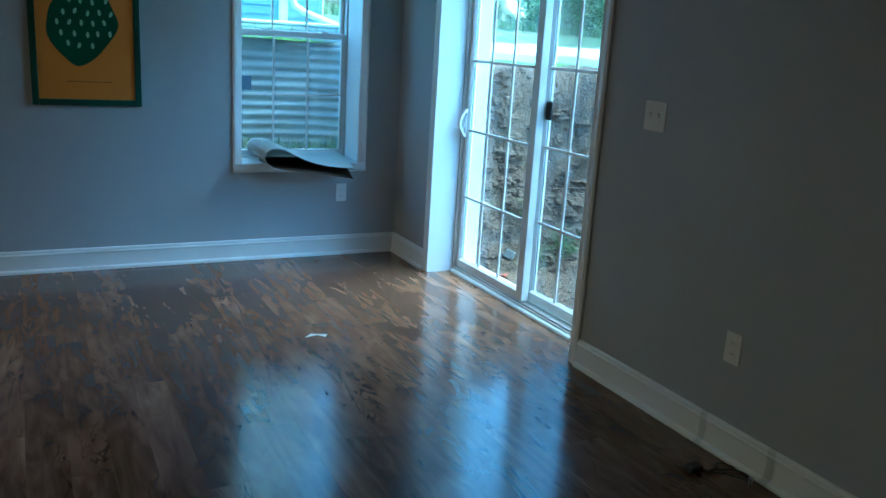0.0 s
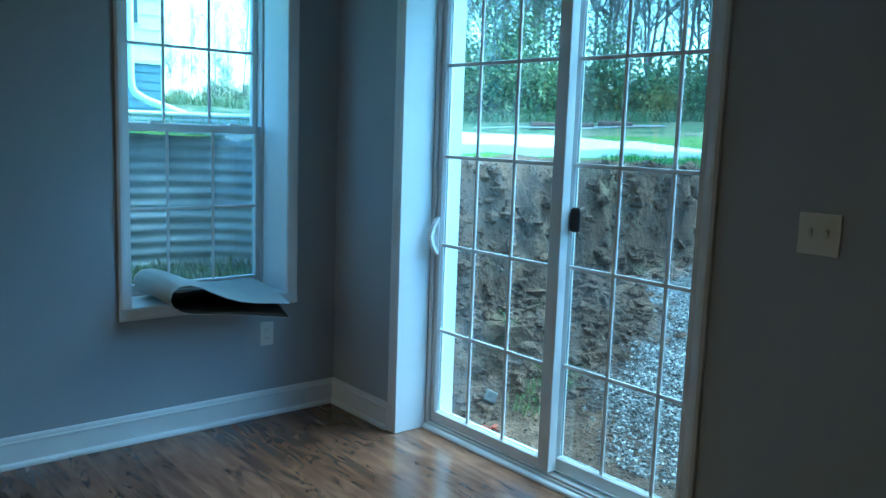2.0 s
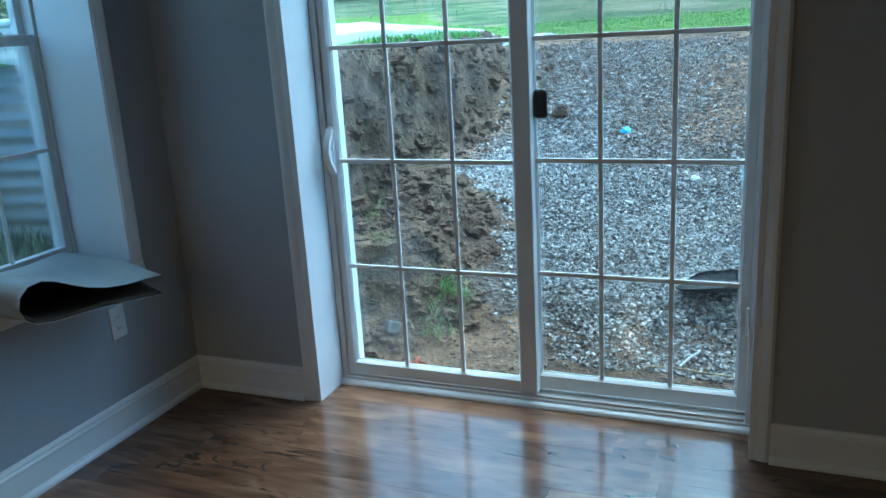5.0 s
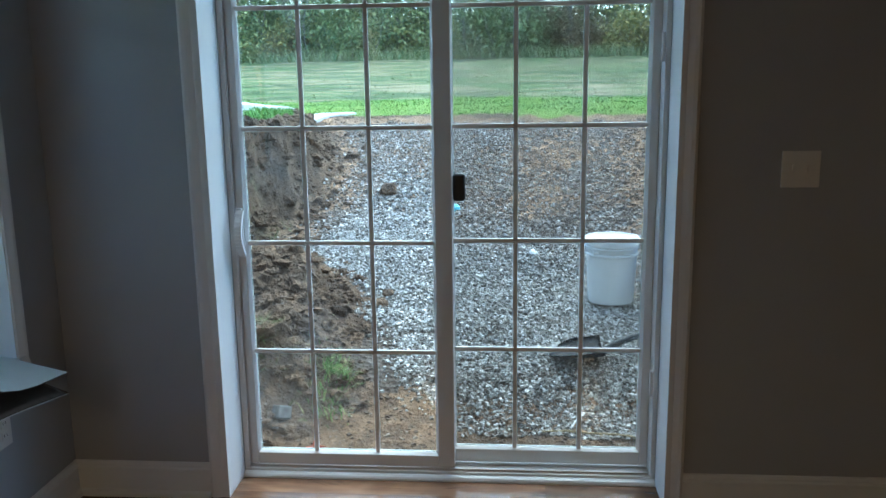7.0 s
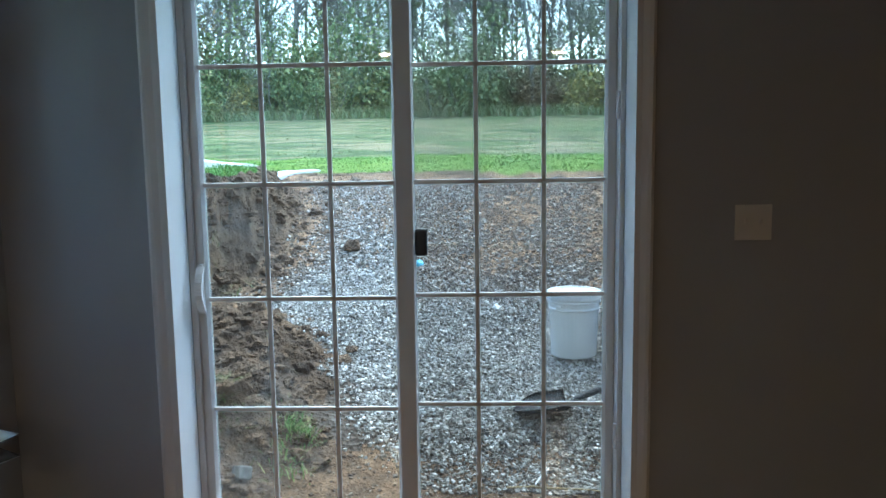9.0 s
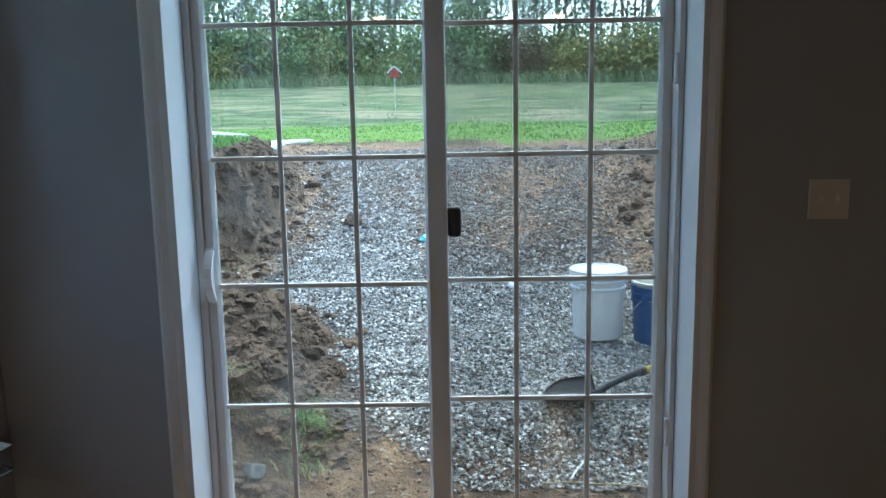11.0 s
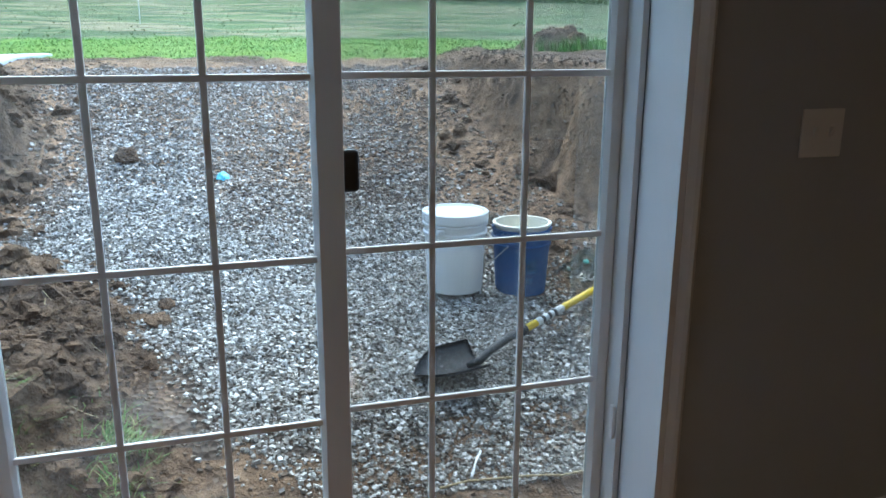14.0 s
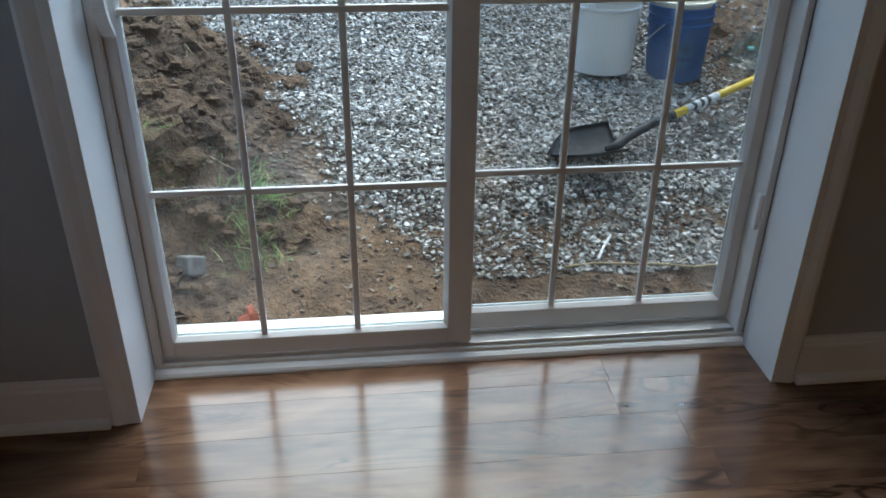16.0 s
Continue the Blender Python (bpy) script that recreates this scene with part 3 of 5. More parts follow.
# ---- things in the room ----
def light_switch():
    y0, y1, z0, z1 = 2.118, 2.236, 1.103, 1.218
    t = thing("light_switch", (EAST, 2.177, 1.16), "white two-gang toggle switch plate on the wall", "light switch")
    part("plate", box(EAST - 0.0065, EAST - 0.0005, y0, y1, z0, z1, 0.003), PLATE, t)
    for y in (2.154, 2.200):
        part("toggle", prism([(EAST - 0.0068, 1.150), (EAST - 0.0068, 1.172), (EAST - 0.017, 1.177), (EAST - 0.018, 1.171)], "y", y - 0.0045, y + 0.0045), PLATE, t)
        part("toggle_slot", box(EAST - 0.0075, EAST - 0.0066, y - 0.006, y + 0.006, 1.146, 1.176, 0.0003), PLATE, t)
        for z in (1.128, 1.192):
            part("screw", tube([(EAST - 0.0075, y, z), (EAST - 0.0062, y, z)], 0.003, 8), PLATE, t)


def outlet(axis, a0, a1, z0, z1, label):
    """A wall plate with two receptacles. axis 'y': on the east wall; 'x': on the north wall."""
    c, zc = (a0 + a1) / 2, (z0 + z1) / 2

    def b(p, q, d0, d1, lo, hi, bev):
        return box(EAST - d1, EAST - d0, p, q, lo, hi, bev) if axis == "y" else box(p, q, NORTH - d1, NORTH - d0, lo, hi, bev)

    t = thing("wall_outlet", (EAST, c, zc) if axis == "y" else (c, NORTH, zc), label, "outlet")
    part("plate", b(a0, a1, 0.0005, 0.006, z0, z1, 0.0025), PLATE, t)
    for s in (-1, 1):
        r = part("receptacle", b(c - 0.016, c + 0.016, 0.0061, 0.0078, zc + s * 0.02 - 0.014, zc + s * 0.02 + 0.014, 0.0008), PLATE, t)
        for k in (-1, 1):
            part("slot", b(c + k * 0.006 - 0.001, c + k * 0.006 + 0.001, 0.0079, 0.0082, zc + s * 0.02 - 0.004, zc + s * 0.02 + 0.005, 0), BLACK, r)


light_switch()
outlet("y", 1.593, 1.665, 0.347, 0.462, "white duplex outlet plate on the switch wall")
outlet("x", 1.898, 1.968, 0.350, 0.466, "white duplex outlet plate below the window")


def poster():
    FR = plain("green_frame_paint", (0.008, 0.055, 0.035), 0.45, vary=0.2)
    PAPER = plain("orange_print", (0.62, 0.22, 0.018), 0.55, vary=0.06, scale=2.0)
    INK = plain("green_ink", (0.006, 0.075, 0.03), 0.5, vary=0.15)
    SEED = plain("pale_ink", (0.42, 0.55, 0.40), 0.5)
    CAP = plain("brown_ink", (0.22, 0.09, 0.02), 0.6)
    x0, x1, z0, z1 = 0.172, 0.726, 0.936, 1.748
    y = NORTH - 0.001
    t = thing("framed_poster", ((x0 + x1) / 2, NORTH, z0), "orange fruit print in a dark green wooden frame", "picture")
    w = 0.034
    for a in ((x0, x0 + w, z0, z1), (x1 - w, x1, z0, z1), (x0 + w + 0.0003, x1 - w - 0.0003, z0, z0 + w), (x0 + w + 0.0003, x1 - w - 0.0003, z1 - w, z1)):
        part("frame_bar", box(a[0], a[1], y - 0.024, y, a[2], a[3], 0.004), FR, t, "dark green frame bar")
    sheet = part("print", box(x0 + w - 0.004, x1 - w + 0.004, y - 0.010, y - 0.004, z0 + w - 0.004, z1 - w + 0.004), PAPER, t, "orange paper print")
    cx, cz = 0.442, 1.375
    # fruit outline: broad shoulders, blunt lower tip leaning to one side
    out = []
    for k in range(48):
        a = 2 * math.pi * k / 48
        sx, sz = math.sin(a), math.cos(a)
        r = 0.178 + 0.012 * math.sin(3 * a + 0.6) + 0.008 * math.sin(5 * a)
        wz = 0.205 if sz > 0 else 0.228
        narrow = 1.0 - 0.30 * max(0.0, -sz) ** 1.6
        out.append((cx + sx * r * narrow - 0.035 * max(0, -sz), cz + sz * wz * (0.94 + 0.06 * math.cos(2 * a))))
    part("fruit", prism(out, "y", y - 0.0118, y - 0.0102), INK, sheet, "dark green fruit silhouette")
    bm = bmesh.new()
    for k in range(7):
        a = -1.1 + 2.2 * k / 6
        bx, bz = 0.505, cz + 0.196
        tip = (bx + 0.085 * math.sin(a), bz - 0.005 + 0.045 * math.cos(a) - 0.01)
        n1, n2 = (bx + 0.022 * math.cos(a), bz - 0.022 * math.sin(a)), (bx - 0.022 * math.cos(a), bz + 0.022 * math.sin(a))
        prism([n1, tip, n2], "y", y - 0.0126, y - 0.0119, bm)
    prism([(0.500, cz + 0.19), (0.512, cz + 0.19), (0.548, cz + 0.24), (0.590, cz + 0.262), (0.586, cz + 0.272), (0.538, cz + 0.252)], "y", y - 0.0133, y - 0.0127, bm)
    part("stalk", bm, INK, sheet)
    rnd = random.Random(4)
    for row in range(7):
        for col in range(6):
            u, v = -1 + 2 * (col + (0.5 if row % 2 else 0)) / 5.5, 1 - 2 * (row + 0.5) / 7
            if (u * 1.12) ** 2 + (v * 1.05) ** 2 > 0.93 - (0.25 if v < -0.4 else 0):
                continue
            sx, sz = cx + u * 0.165 + rnd.uniform(-0.006, 0.006) + (0.01 * v), cz + v * 0.2 + rnd.uniform(-0.008, 0.008)
            tilt = rnd.uniform(-0.3, 0.5)
            el = []
            for k in range(10):
                a = 2 * math.pi * k / 10
                p, q = 0.0085 * math.sin(a), 0.0165 * math.cos(a)
                el.append((sx + p * math.cos(tilt) + q * math.sin(tilt), sz - p * math.sin(tilt) + q * math.cos(tilt)))
            part("seed", prism(el, "y", y - 0.0126, y - 0.0119), SEED, sheet)
    part("caption_bar", box(0.345, 0.575, y - 0.0106, y - 0.0101, 1.062, 1.067), CAP, sheet)


poster()


def flooring_remnant():
    """A sheet folded over itself on the sill: smooth pale face outside, dark backing inside."""
    PALE = plain("pale_vinyl_face", (0.80, 0.80, 0.76), 0.42, vary=0.05, scale=5)
    BACK = plain("dark_felt_back", (0.095, 0.064, 0.045), 0.95, vary=0.25, grain=150)
    prof = [(1.935, 0.640), (1.86, 0.642), (1.77, 0.642), (1.69, 0.650), (1.62, 0.668), (1.56, 0.692), (1.51, 0.716), (1.46, 0.731), (1.415, 0.727), (1.385, 0.705), (1.376, 0.674), (1.390, 0.645), (1.425, 0.622), (1.48, 0.614), (1.56, 0.613), (1.66, 0.613), (1.77, 0.612), (1.87, 0.611), (1.93, 0.610)]
    fine = []
    for i in range(len(prof) - 1):
        for k in range(3):
            f = k / 3
            fine.append((prof[i][0] * (1 - f) + prof[i + 1][0] * f, prof[i][1] * (1 - f) + prof[i + 1][1] * f))
    fine.append(prof[-1])
    n = len(fine) - 1
    y0, y1 = 4.415, 4.868

    def at(u, v, off=0.0):
        k = min(n, int(round(u * n)))
        x, z = fine[k]
        a, b = fine[max(0, k - 1)], fine[min(n, k + 1)]
        tx, tz = b[0] - a[0], b[1] - a[1]
        L = math.hypot(tx, tz)
        y = y0 + (y1 - y0) * v
        skew = 0.06 * (y - 4.42) * max(0.0, (x - 1.4) / 0.5)
        over = max(0.0, (NORTH - 0.02 - y)) * max(0.0, (x - 1.35) / 0.6)
        sag = (-0.20 if k < n * 0.5 else -0.36) * over
        return Vector((x + skew - tz / L * off, y, z + sag + tx / L * off + 0.004 * math.sin(7 * y + 9 * x)))

    t = thing("flooring_remnant", (1.6, 4.64, WZ0), "folded pale vinyl flooring remnant with dark backing on the window sill", "flooring remnant")
    part("face_layer", grid_sheet(lambda u, v: at(u, v, -0.0022), n, 14, 0.0022), PALE, t, "smooth pale upper face", smooth=True)
    part("backing_layer", grid_sheet(lambda u, v: at(u, v, 0.0005), n, 14, 0.0026), BACK, t, "dark felt backing", smooth=True)


flooring_remnant()

SCRAP = plain("white_paper", (0.78, 0.77, 0.72), 0.7, vary=0.05)


def paper_scrap(cx, cy, size, turn, label):
    pts = [(-1.0, -0.25), (-0.4, 0.30), (0.35, 0.42), (1.0, -0.05), (0.75, -0.35), (0.1, -0.12)]
    bm = bmesh.new()
    vs = []
    for k, (a, b) in enumerate(pts):
        x = cx + size * (a * math.cos(turn) - b * math.sin(turn))
        y = cy + size * (a * math.sin(turn) + b * math.cos(turn))
        vs.append(bm.verts.new((x, y, 0.0035 + 0.006 * (k % 2) * size / 0.05)))
    mid = bm.verts.new((cx, cy, 0.009))
    for k in range(len(vs)):
        bm.faces.new((vs[k], vs[(k + 1) % len(vs)], mid))
    bmesh.ops.solidify(bm, geom=bm.faces[:], thickness=0.0008)
    single("paper_scrap", bm, SCRAP, label, "paper scrap", origin=(cx, cy, 0.002))


paper_scrap(1.305, 3.205, 0.055, -0.15, "torn crumpled white paper scrap on the plank floor")


def charger_cable():
    CLEAR = plain("cord_plastic", (0.02, 0.02, 0.02), 0.4)
    t = thing("power_cord", (2.22, 1.50, 0), "looped black cord with a small plug on the floor", "cord")
    pts = []
    for k in range(40):
        a = 2 * math.pi * k / 39 * 1.35 + 0.5
        r = 0.055 + 0.012 * math.sin(2.3 * a)
        pts.append((2.215 + r * math.cos(a), 1.47 + 1.2 * r * math.sin(a), 0.006 + 0.045 * max(0, math.sin(a * 0.5)) ** 2))
    part("loop", tube(pts, 0.0028, 6), CLEAR, t, smooth=True)
    part("lead", tube([(2.10 + 0.02 * k + 0.015 * math.sin(k), 1.60 - 0.017 * k, 0.005) for k in range(7)], 0.0028, 6), CLEAR, t, smooth=True)
    part("plug", box(2.10, 2.155, 1.535, 1.572, 0.0005, 0.026, 0.005), BLACK, t, "black moulded plug")
    for k in (0, 1):
        part("prong", box(2.236 + 0.014 * k, 2.2385 + 0.014 * k, 1.405, 1.41, 0.001, 0.032, 0.0004), METAL, t)


charger_cable()


def tape_strip(y, label):
    """Clear film wrapped over the baseboard."""
    FILM = bpy.data.materials.get("clear_film") or glass_mat("clear_film", (0.86, 0.87, 0.86))
    prof = [(EAST - d - 0.0035, z) for d, z in ((0.033, 0.003), (0.033, 0.014), (0.022, 0.026), (0.019, 0.03), (0.019, 0.10), (0.021, 0.108), (0.014, 0.122), (0.006, 0.134), (0.000, 0.136))]
    bm = grid_sheet(lambda u, v: (prof[int(round(u * 8))][0], y - 0.016 + 0.032 * v + 0.004 * math.sin(9 * u), prof[int(round(u * 8))][1]), 8, 2, 0.001)
    single("tape_strip", bm, FILM, label, "tape", "tape on the baseboard", origin=(EAST - 0.03, y, 0.003))


tape_strip(1.70, "strip of clear tape over the baseboard")
tape_strip(1.385, "strip of clear tape over the baseboard")


def downlight(x, y):
    GLOW = bpy.data.materials.get("lamp_lens")
    if not GLOW:
        GLOW = mat("lamp_lens", (0.9, 0.85, 0.75), 0.4)
        b = GLOW.node_tree.nodes["Principled BSDF"]
        b.inputs["Emission Color"].default_value = (1.0, 0.80, 0.52, 1)
        b.inputs["Emission Strength"].default_value = 1.5
    t = thing("recessed_downlight", (x, y, CEIL), "round white recessed ceiling downlight, lit warm", "ceiling light", "ceiling downlights")
    part("trim_ring", lathe([(0.075, CEIL - 0.001), (0.098, CEIL - 0.001), (0.098, CEIL - 0.005), (0.080, CEIL - 0.010), (0.075, CEIL - 0.006), (0.075, CEIL - 0.001)], x, y, 28), TRIM, t)
    part("lens", lathe([(0, CEIL - 0.005), (0.074, CEIL - 0.004), (0.074, CEIL - 0.0015), (0, CEIL - 0.0015)], x, y, 24), GLOW, t)
    la = bpy.data.lights.new("downlight_lamp", "AREA")
    la.shape, la.size, la.energy, la.color = "DISK", 0.14, LAMP_W, (1.0, 0.60, 0.31)
    lo = new("downlight_lamp", la)
    lo.parent = t
    lo.location = (0, 0, -0.02)


LAMP_W = 3.4
downlight(-4.1, 2.1)
downlight(-4.1, 4.05)


# ---- outside: ground ----
SLOPE = [(2.6, -0.03), (3.0, 0.03), (3.4, 0.17), (4.0, 0.29), (4.6, 0.44), (5.4, 0.585), (5.7, 0.68), (6.7, 0.93), (7.7, 1.15), (9.0, 1.20), (12.0, 1.29), (32.0, 2.5), (90.0, 4.5)]
LEFT = [(2.6, 4.30), (3.4, 4.62), (4.7, 4.66), (5.5, 4.55), (6.2, 4.50), (7.0, 4.72), (7.6, 5.0), (8.2, 5.6)]
RIGHT = [(2.6, 1.35), (4.1, 1.72), (5.4, 1.82), (6.4, 1.74), (7.0, 1.68), (7.6, 1.35), (8.2, 0.7)]
WELL_X, WELL_Y, WELL_RX, WELL_RY = 1.66, 5.0, 0.80, 0.95


def in_pit(x, y):
    return 0 < x - 2.6 < 5.6 and interp(x, RIGHT) < y < interp(x, LEFT)


def height(x, y):
    r = math.hypot(max(0.0, x - 2.6), (y - 3.0) * 0.9)
    s = interp(x, SLOPE)
    far = interp(max(x, 2.6 + max(0, abs(y - 3) - 4)), SLOPE)
    top = 1.22 + 0.14 * smooth((y - 4.8) / 1.4) * smooth((9.5 - x) / 4.0)
    top = max(top, far)
    if x > 8.2:
        z = far
        return z + 0.05 * fbm(x * 0.25, y * 0.25) + 0.02 * fbm(x * 1.2, y * 1.2)
    rough = fbm(x * 2.2, y * 2.2) * 0.10
    tl = smooth((y - interp(x, LEFT) + rough) / (0.30 + 0.10 * fbm(x * 1.1, 7.0)))
    tr = smooth((interp(x, RIGHT) - y + rough) / (0.30 + 0.08 * fbm(x * 1.1, 3.0)))
    k = max(tl, tr)
    z = s + (max(top, s) - s) * k
    wall = 4 * k * (1 - k) * min(1.0, max(0.0, (top - s) / 0.5))
    z += wall * (0.20 * fbm(x * 4, y * 4, 2.0) + 0.13 * fbm(x * 9, y * 9, 3.0)) + 0.018 * fbm(x * 5, y * 5, 5.0) * (1 - k) + 0.02 * fbm(x * 2, y * 2, 9.0) * k
    # spoil heap below the near end of the bank
    for hx, hy, hr, hh in ((3.25, 4.25, 0.33, 0.30), (3.75, 4.28, 0.34, 0.22), (4.15, 4.35, 0.28, 0.18), (2.95, 4.45, 0.35, 0.25), (3.1, 3.95, 0.20, 0.06)):
        dd = math.hypot(x - hx, y - hy) / hr
        z += (hh * (1 - k) * (1 + 0.35 * fbm(x * 5, y * 5, 1.0))) * math.exp(-dd * dd * 1.6)
    # loose dirt along the foot of the other bank
    z += 0.09 * (1 - tr) * math.exp(-((y - interp(x, RIGHT) - 0.05) / 0.22) ** 2)
    return z


def axis(parts):
    out = []
    for a, b, step in parts:
        n = max(1, int(round((b - a) / step)))
        out += [a + (b - a) * k / n for k in range(n)]
    return out + [parts[-1][1]]


def ground():
    xs = axis([(-70, -10, 10), (-10, 0.76, 1.2), (0.76, 2.56, 0.2), (2.56, 7.9, 0.045), (7.9, 14, 0.2), (14, 34, 1.0), (34, 100, 6)])
    ys = axis([(-80, -12, 8), (-12, 0.4, 0.9), (0.4, 5.6, 0.045), (5.6, 9, 0.25), (9, 16, 0.9), (16, 90, 6)])
    verts, faces, mats = [], [], []
    for x in xs:
        for y in ys:
            verts.append((x, y, height(x, y)))
    ny = len(ys)
    for i in range(len(xs) - 1):
        for j in range(ny - 1):
            cx, cy = (xs[i] + xs[i + 1]) / 2, (ys[j] + ys[j + 1]) / 2
            if WEST - 0.2 < cx < EAST_OUT - 0.03 and SOUTH - 0.2 < cy < NORTH_OUT - 0.06:
                continue
            if abs(cx - WELL_X) < WELL_RX + 0.08 and NORTH_OUT - 0.1 < cy < WELL_Y + WELL_RY + 0.08 and ((cx - WELL_X) / WELL_RX) ** 4 + ((cy - WELL_Y) / WELL_RY) ** 4 < 1.05:
                continue
            faces.append((i * ny + j, (i + 1) * ny + j, (i + 1) * ny + j + 1, i * ny + j + 1))
            edge = 0.25 * fbm(cx * 1.5, cy * 1.5, 4)
            far_d = math.hypot(cx - 2.6, cy - 3.0)
            if cx < 8.3 and interp(cx, RIGHT) - 0.42 < cy < interp(cx, LEFT) + 0.30 and cx + edge < 7.75:
                mid = interp(cx, RIGHT) + 0.55 + edge < cy < interp(cx, LEFT) - (0.75 if cx < 4.5 else 0.25) + edge and 3.15 < cx + edge < 5.2
                # the heap takes the darker soil, its hollow's shade painted in
                heap = cy > interp(cx, [(2.6, 3.95), (3.1, 3.82), (3.7, 3.80), (4.3, 4.15), (4.6, 4.6)]) + 0.4 * edge and 2.95 < cx < 4.6
                bank = cy < interp(cx, RIGHT) + 0.12 and cx > 3.6
                mats.append(6 if heap else 7 if bank else 1 if mid else (5 if cx > 4.6 + edge and interp(cx, RIGHT) + 0.1 < cy < interp(cx, LEFT) - 0.1 else 0))
            elif cx < 7.9 and (cy < interp(cx, RIGHT) + 0.05 or (cy < interp(cx, LEFT) + (0.62 if cx < 6.3 else 0.35) + edge * 0.5 and cy > 3)):
                mats.append(0)
            elif far_d + edge < 8.6 + 7.0 * smooth((cy - 5.6) / 5.0):
                mats.append(2)
            elif far_d < 31:
                mats.append(3)
            else:
                mats.append(4)
    me = bpy.data.meshes.new("ground")
    me.from_pydata(verts, [], faces)
    for m in (DIRT, GRAVEL_BED, LAWN, FIELD, LITTER, SLOPE_SOIL, HEAP_SHADED, CUT):
        me.materials.append(m)
    me.polygons.foreach_set("material_index", mats)
    me.polygons.foreach_set("use_smooth", [True] * len(faces))
    tagged(new("ground", me), "excavated soil and gravel slope rising to lawn and field", "ground", kind="structure")


ground()

# pebble shape: a squashed, uneven box of eight corners
rng = np.random.default_rng(3)
CUBE_V = np.array([(x, y, z) for x in (-1, 1) for y in (-1, 1) for z in (-1, 1)], float)
CUBE_F = np.array([(0, 1, 3, 2), (4, 6, 7, 5), (0, 4, 5, 1), (2, 3, 7, 6), (0, 2, 6, 4), (1, 5, 7, 3)])


def pebbles(name, spots, sizes, flat, material, label, category="gravel"):
    vs, fs = [], []
    for k, ((x, y, z), r) in enumerate(zip(spots, sizes)):
        v = CUBE_V * (1 + rng.uniform(-0.45, 0.25, (8, 3))) * r * np.array((1.0, rng.uniform(0.7, 1.0), flat))
        q = Euler((rng.uniform(-0.5, 0.5), rng.uniform(-0.5, 0.5), rng.uniform(0, 6.28))).to_matrix()
        v = v @ np.array(q).T + np.array((x, y, z + r * flat * 0.5))
        vs.append(v)
        fs.append(CUBE_F + 8 * k)
    return raw(name, np.concatenate(vs).tolist(), np.concatenate(fs).tolist(), material, label, category, "stuff")


def lane(x, y):
    """Where clean gravel runs up the slope beside the taller bank."""
    mid = 0.5 * (interp(x, LEFT) + interp(x, RIGHT)) + 0.15
    return smooth((y - mid) / 0.45) * smooth((interp(x, LEFT) - 0.3 - y) / 0.25) * smooth((6.9 - x) / 1.2)


spots, sizes = [], []
while len(spots) < 85000:
    x = 2.85 + (rng.random() ** 1.35) * 4.6
    y = rng.uniform(1.6, 4.7)
    if not in_pit(x, y) or y > interp(x, [(2.85, 3.2), (3.2, 3.55), (3.66, 3.72), (4.16, 3.92), (4.45, 4.6)]) + 0.07 * rng.normal():
        continue
    lean = fbm(x * 1.3, y * 1.3, 6.0)
    mid = smooth((y - interp(x, RIGHT) - 0.25) / 0.5) * smooth((interp(x, LEFT) - (0.55 if x < 4.3 else 0.12) - y) / 0.3)
    dens = mid * min(1.0, max(0.10, 0.75 + lean * 0.9)) * ((0.16 if y < 3.1 else 0.26) + 0.74 * smooth((x - (3.09 if y < 3.1 else 3.12) - 0.25 * lean) / 0.35)) * (1.0 if x < 4.7 else 0.26 + 0.42 * lane(x, y))
    if rng.random() < dens + 0.03:
        spots.append((x, y, height(x, y)))
        sizes.append((0.0033 + 0.0060 * rng.random() ** 1.6) * (1.2 if x > 5 else 1))
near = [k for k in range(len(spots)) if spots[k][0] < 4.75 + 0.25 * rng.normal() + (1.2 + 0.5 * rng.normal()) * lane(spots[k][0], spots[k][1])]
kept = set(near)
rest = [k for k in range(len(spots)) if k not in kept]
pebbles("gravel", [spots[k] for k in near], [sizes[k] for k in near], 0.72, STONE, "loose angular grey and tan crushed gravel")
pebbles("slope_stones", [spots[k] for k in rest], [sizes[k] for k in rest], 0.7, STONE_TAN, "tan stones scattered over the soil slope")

spots, sizes = [], []
while len(spots) < 18000:
    x, y = 2.7 + rng.random() * 5.0, rng.uniform(1.0, 5.2)
    dl, dr = y - interp(x, LEFT), interp(x, RIGHT) - y
    if not (-0.85 < dl < 0.35 or -0.5 < dr < 0.5 or x < 3.2):
        continue
    spots.append((x, y, height(x, y) - 0.004))
    sizes.append(0.003 + 0.008 * rng.random() ** 3)
pebbles("soil_clods", spots, sizes, 0.7, CRUMB, "crumbled brown soil clods on the cut banks", "soil")


def lumps(name, spots, sizes, material, label):
    ico = bmesh.new()
    bmesh.ops.create_icosphere(ico, subdivisions=2, radius=1.0)
    ico.verts.index_update()
    base, tri = [v.co.copy() for v in ico.verts], [tuple(v.index for v in f.verts) for f in ico.faces]
    ico.free()
    vs, fs = [], []
    for (x, y, z), r in zip(spots, sizes):
        k, o = len(vs), Vector((x * 9, y * 9, 0))
        sx, sy, sz = rng.uniform(0.7, 1.3), rng.uniform(0.7, 1.3), rng.uniform(0.5, 0.9)
        for v in base:
            g = 1 + 0.5 * noise.noise(v * 1.3 + o) + 0.6 * noise.noise(v * 3.6 + o)
            vs.append((x + v.x * r * g * sx, y + v.y * r * g * sy, z + v.z * r * g * sz))
        fs += [(a + k, b + k, c + k) for a, b, c in tri]
    return raw(name, vs, fs, material, label, "soil", "stuff")


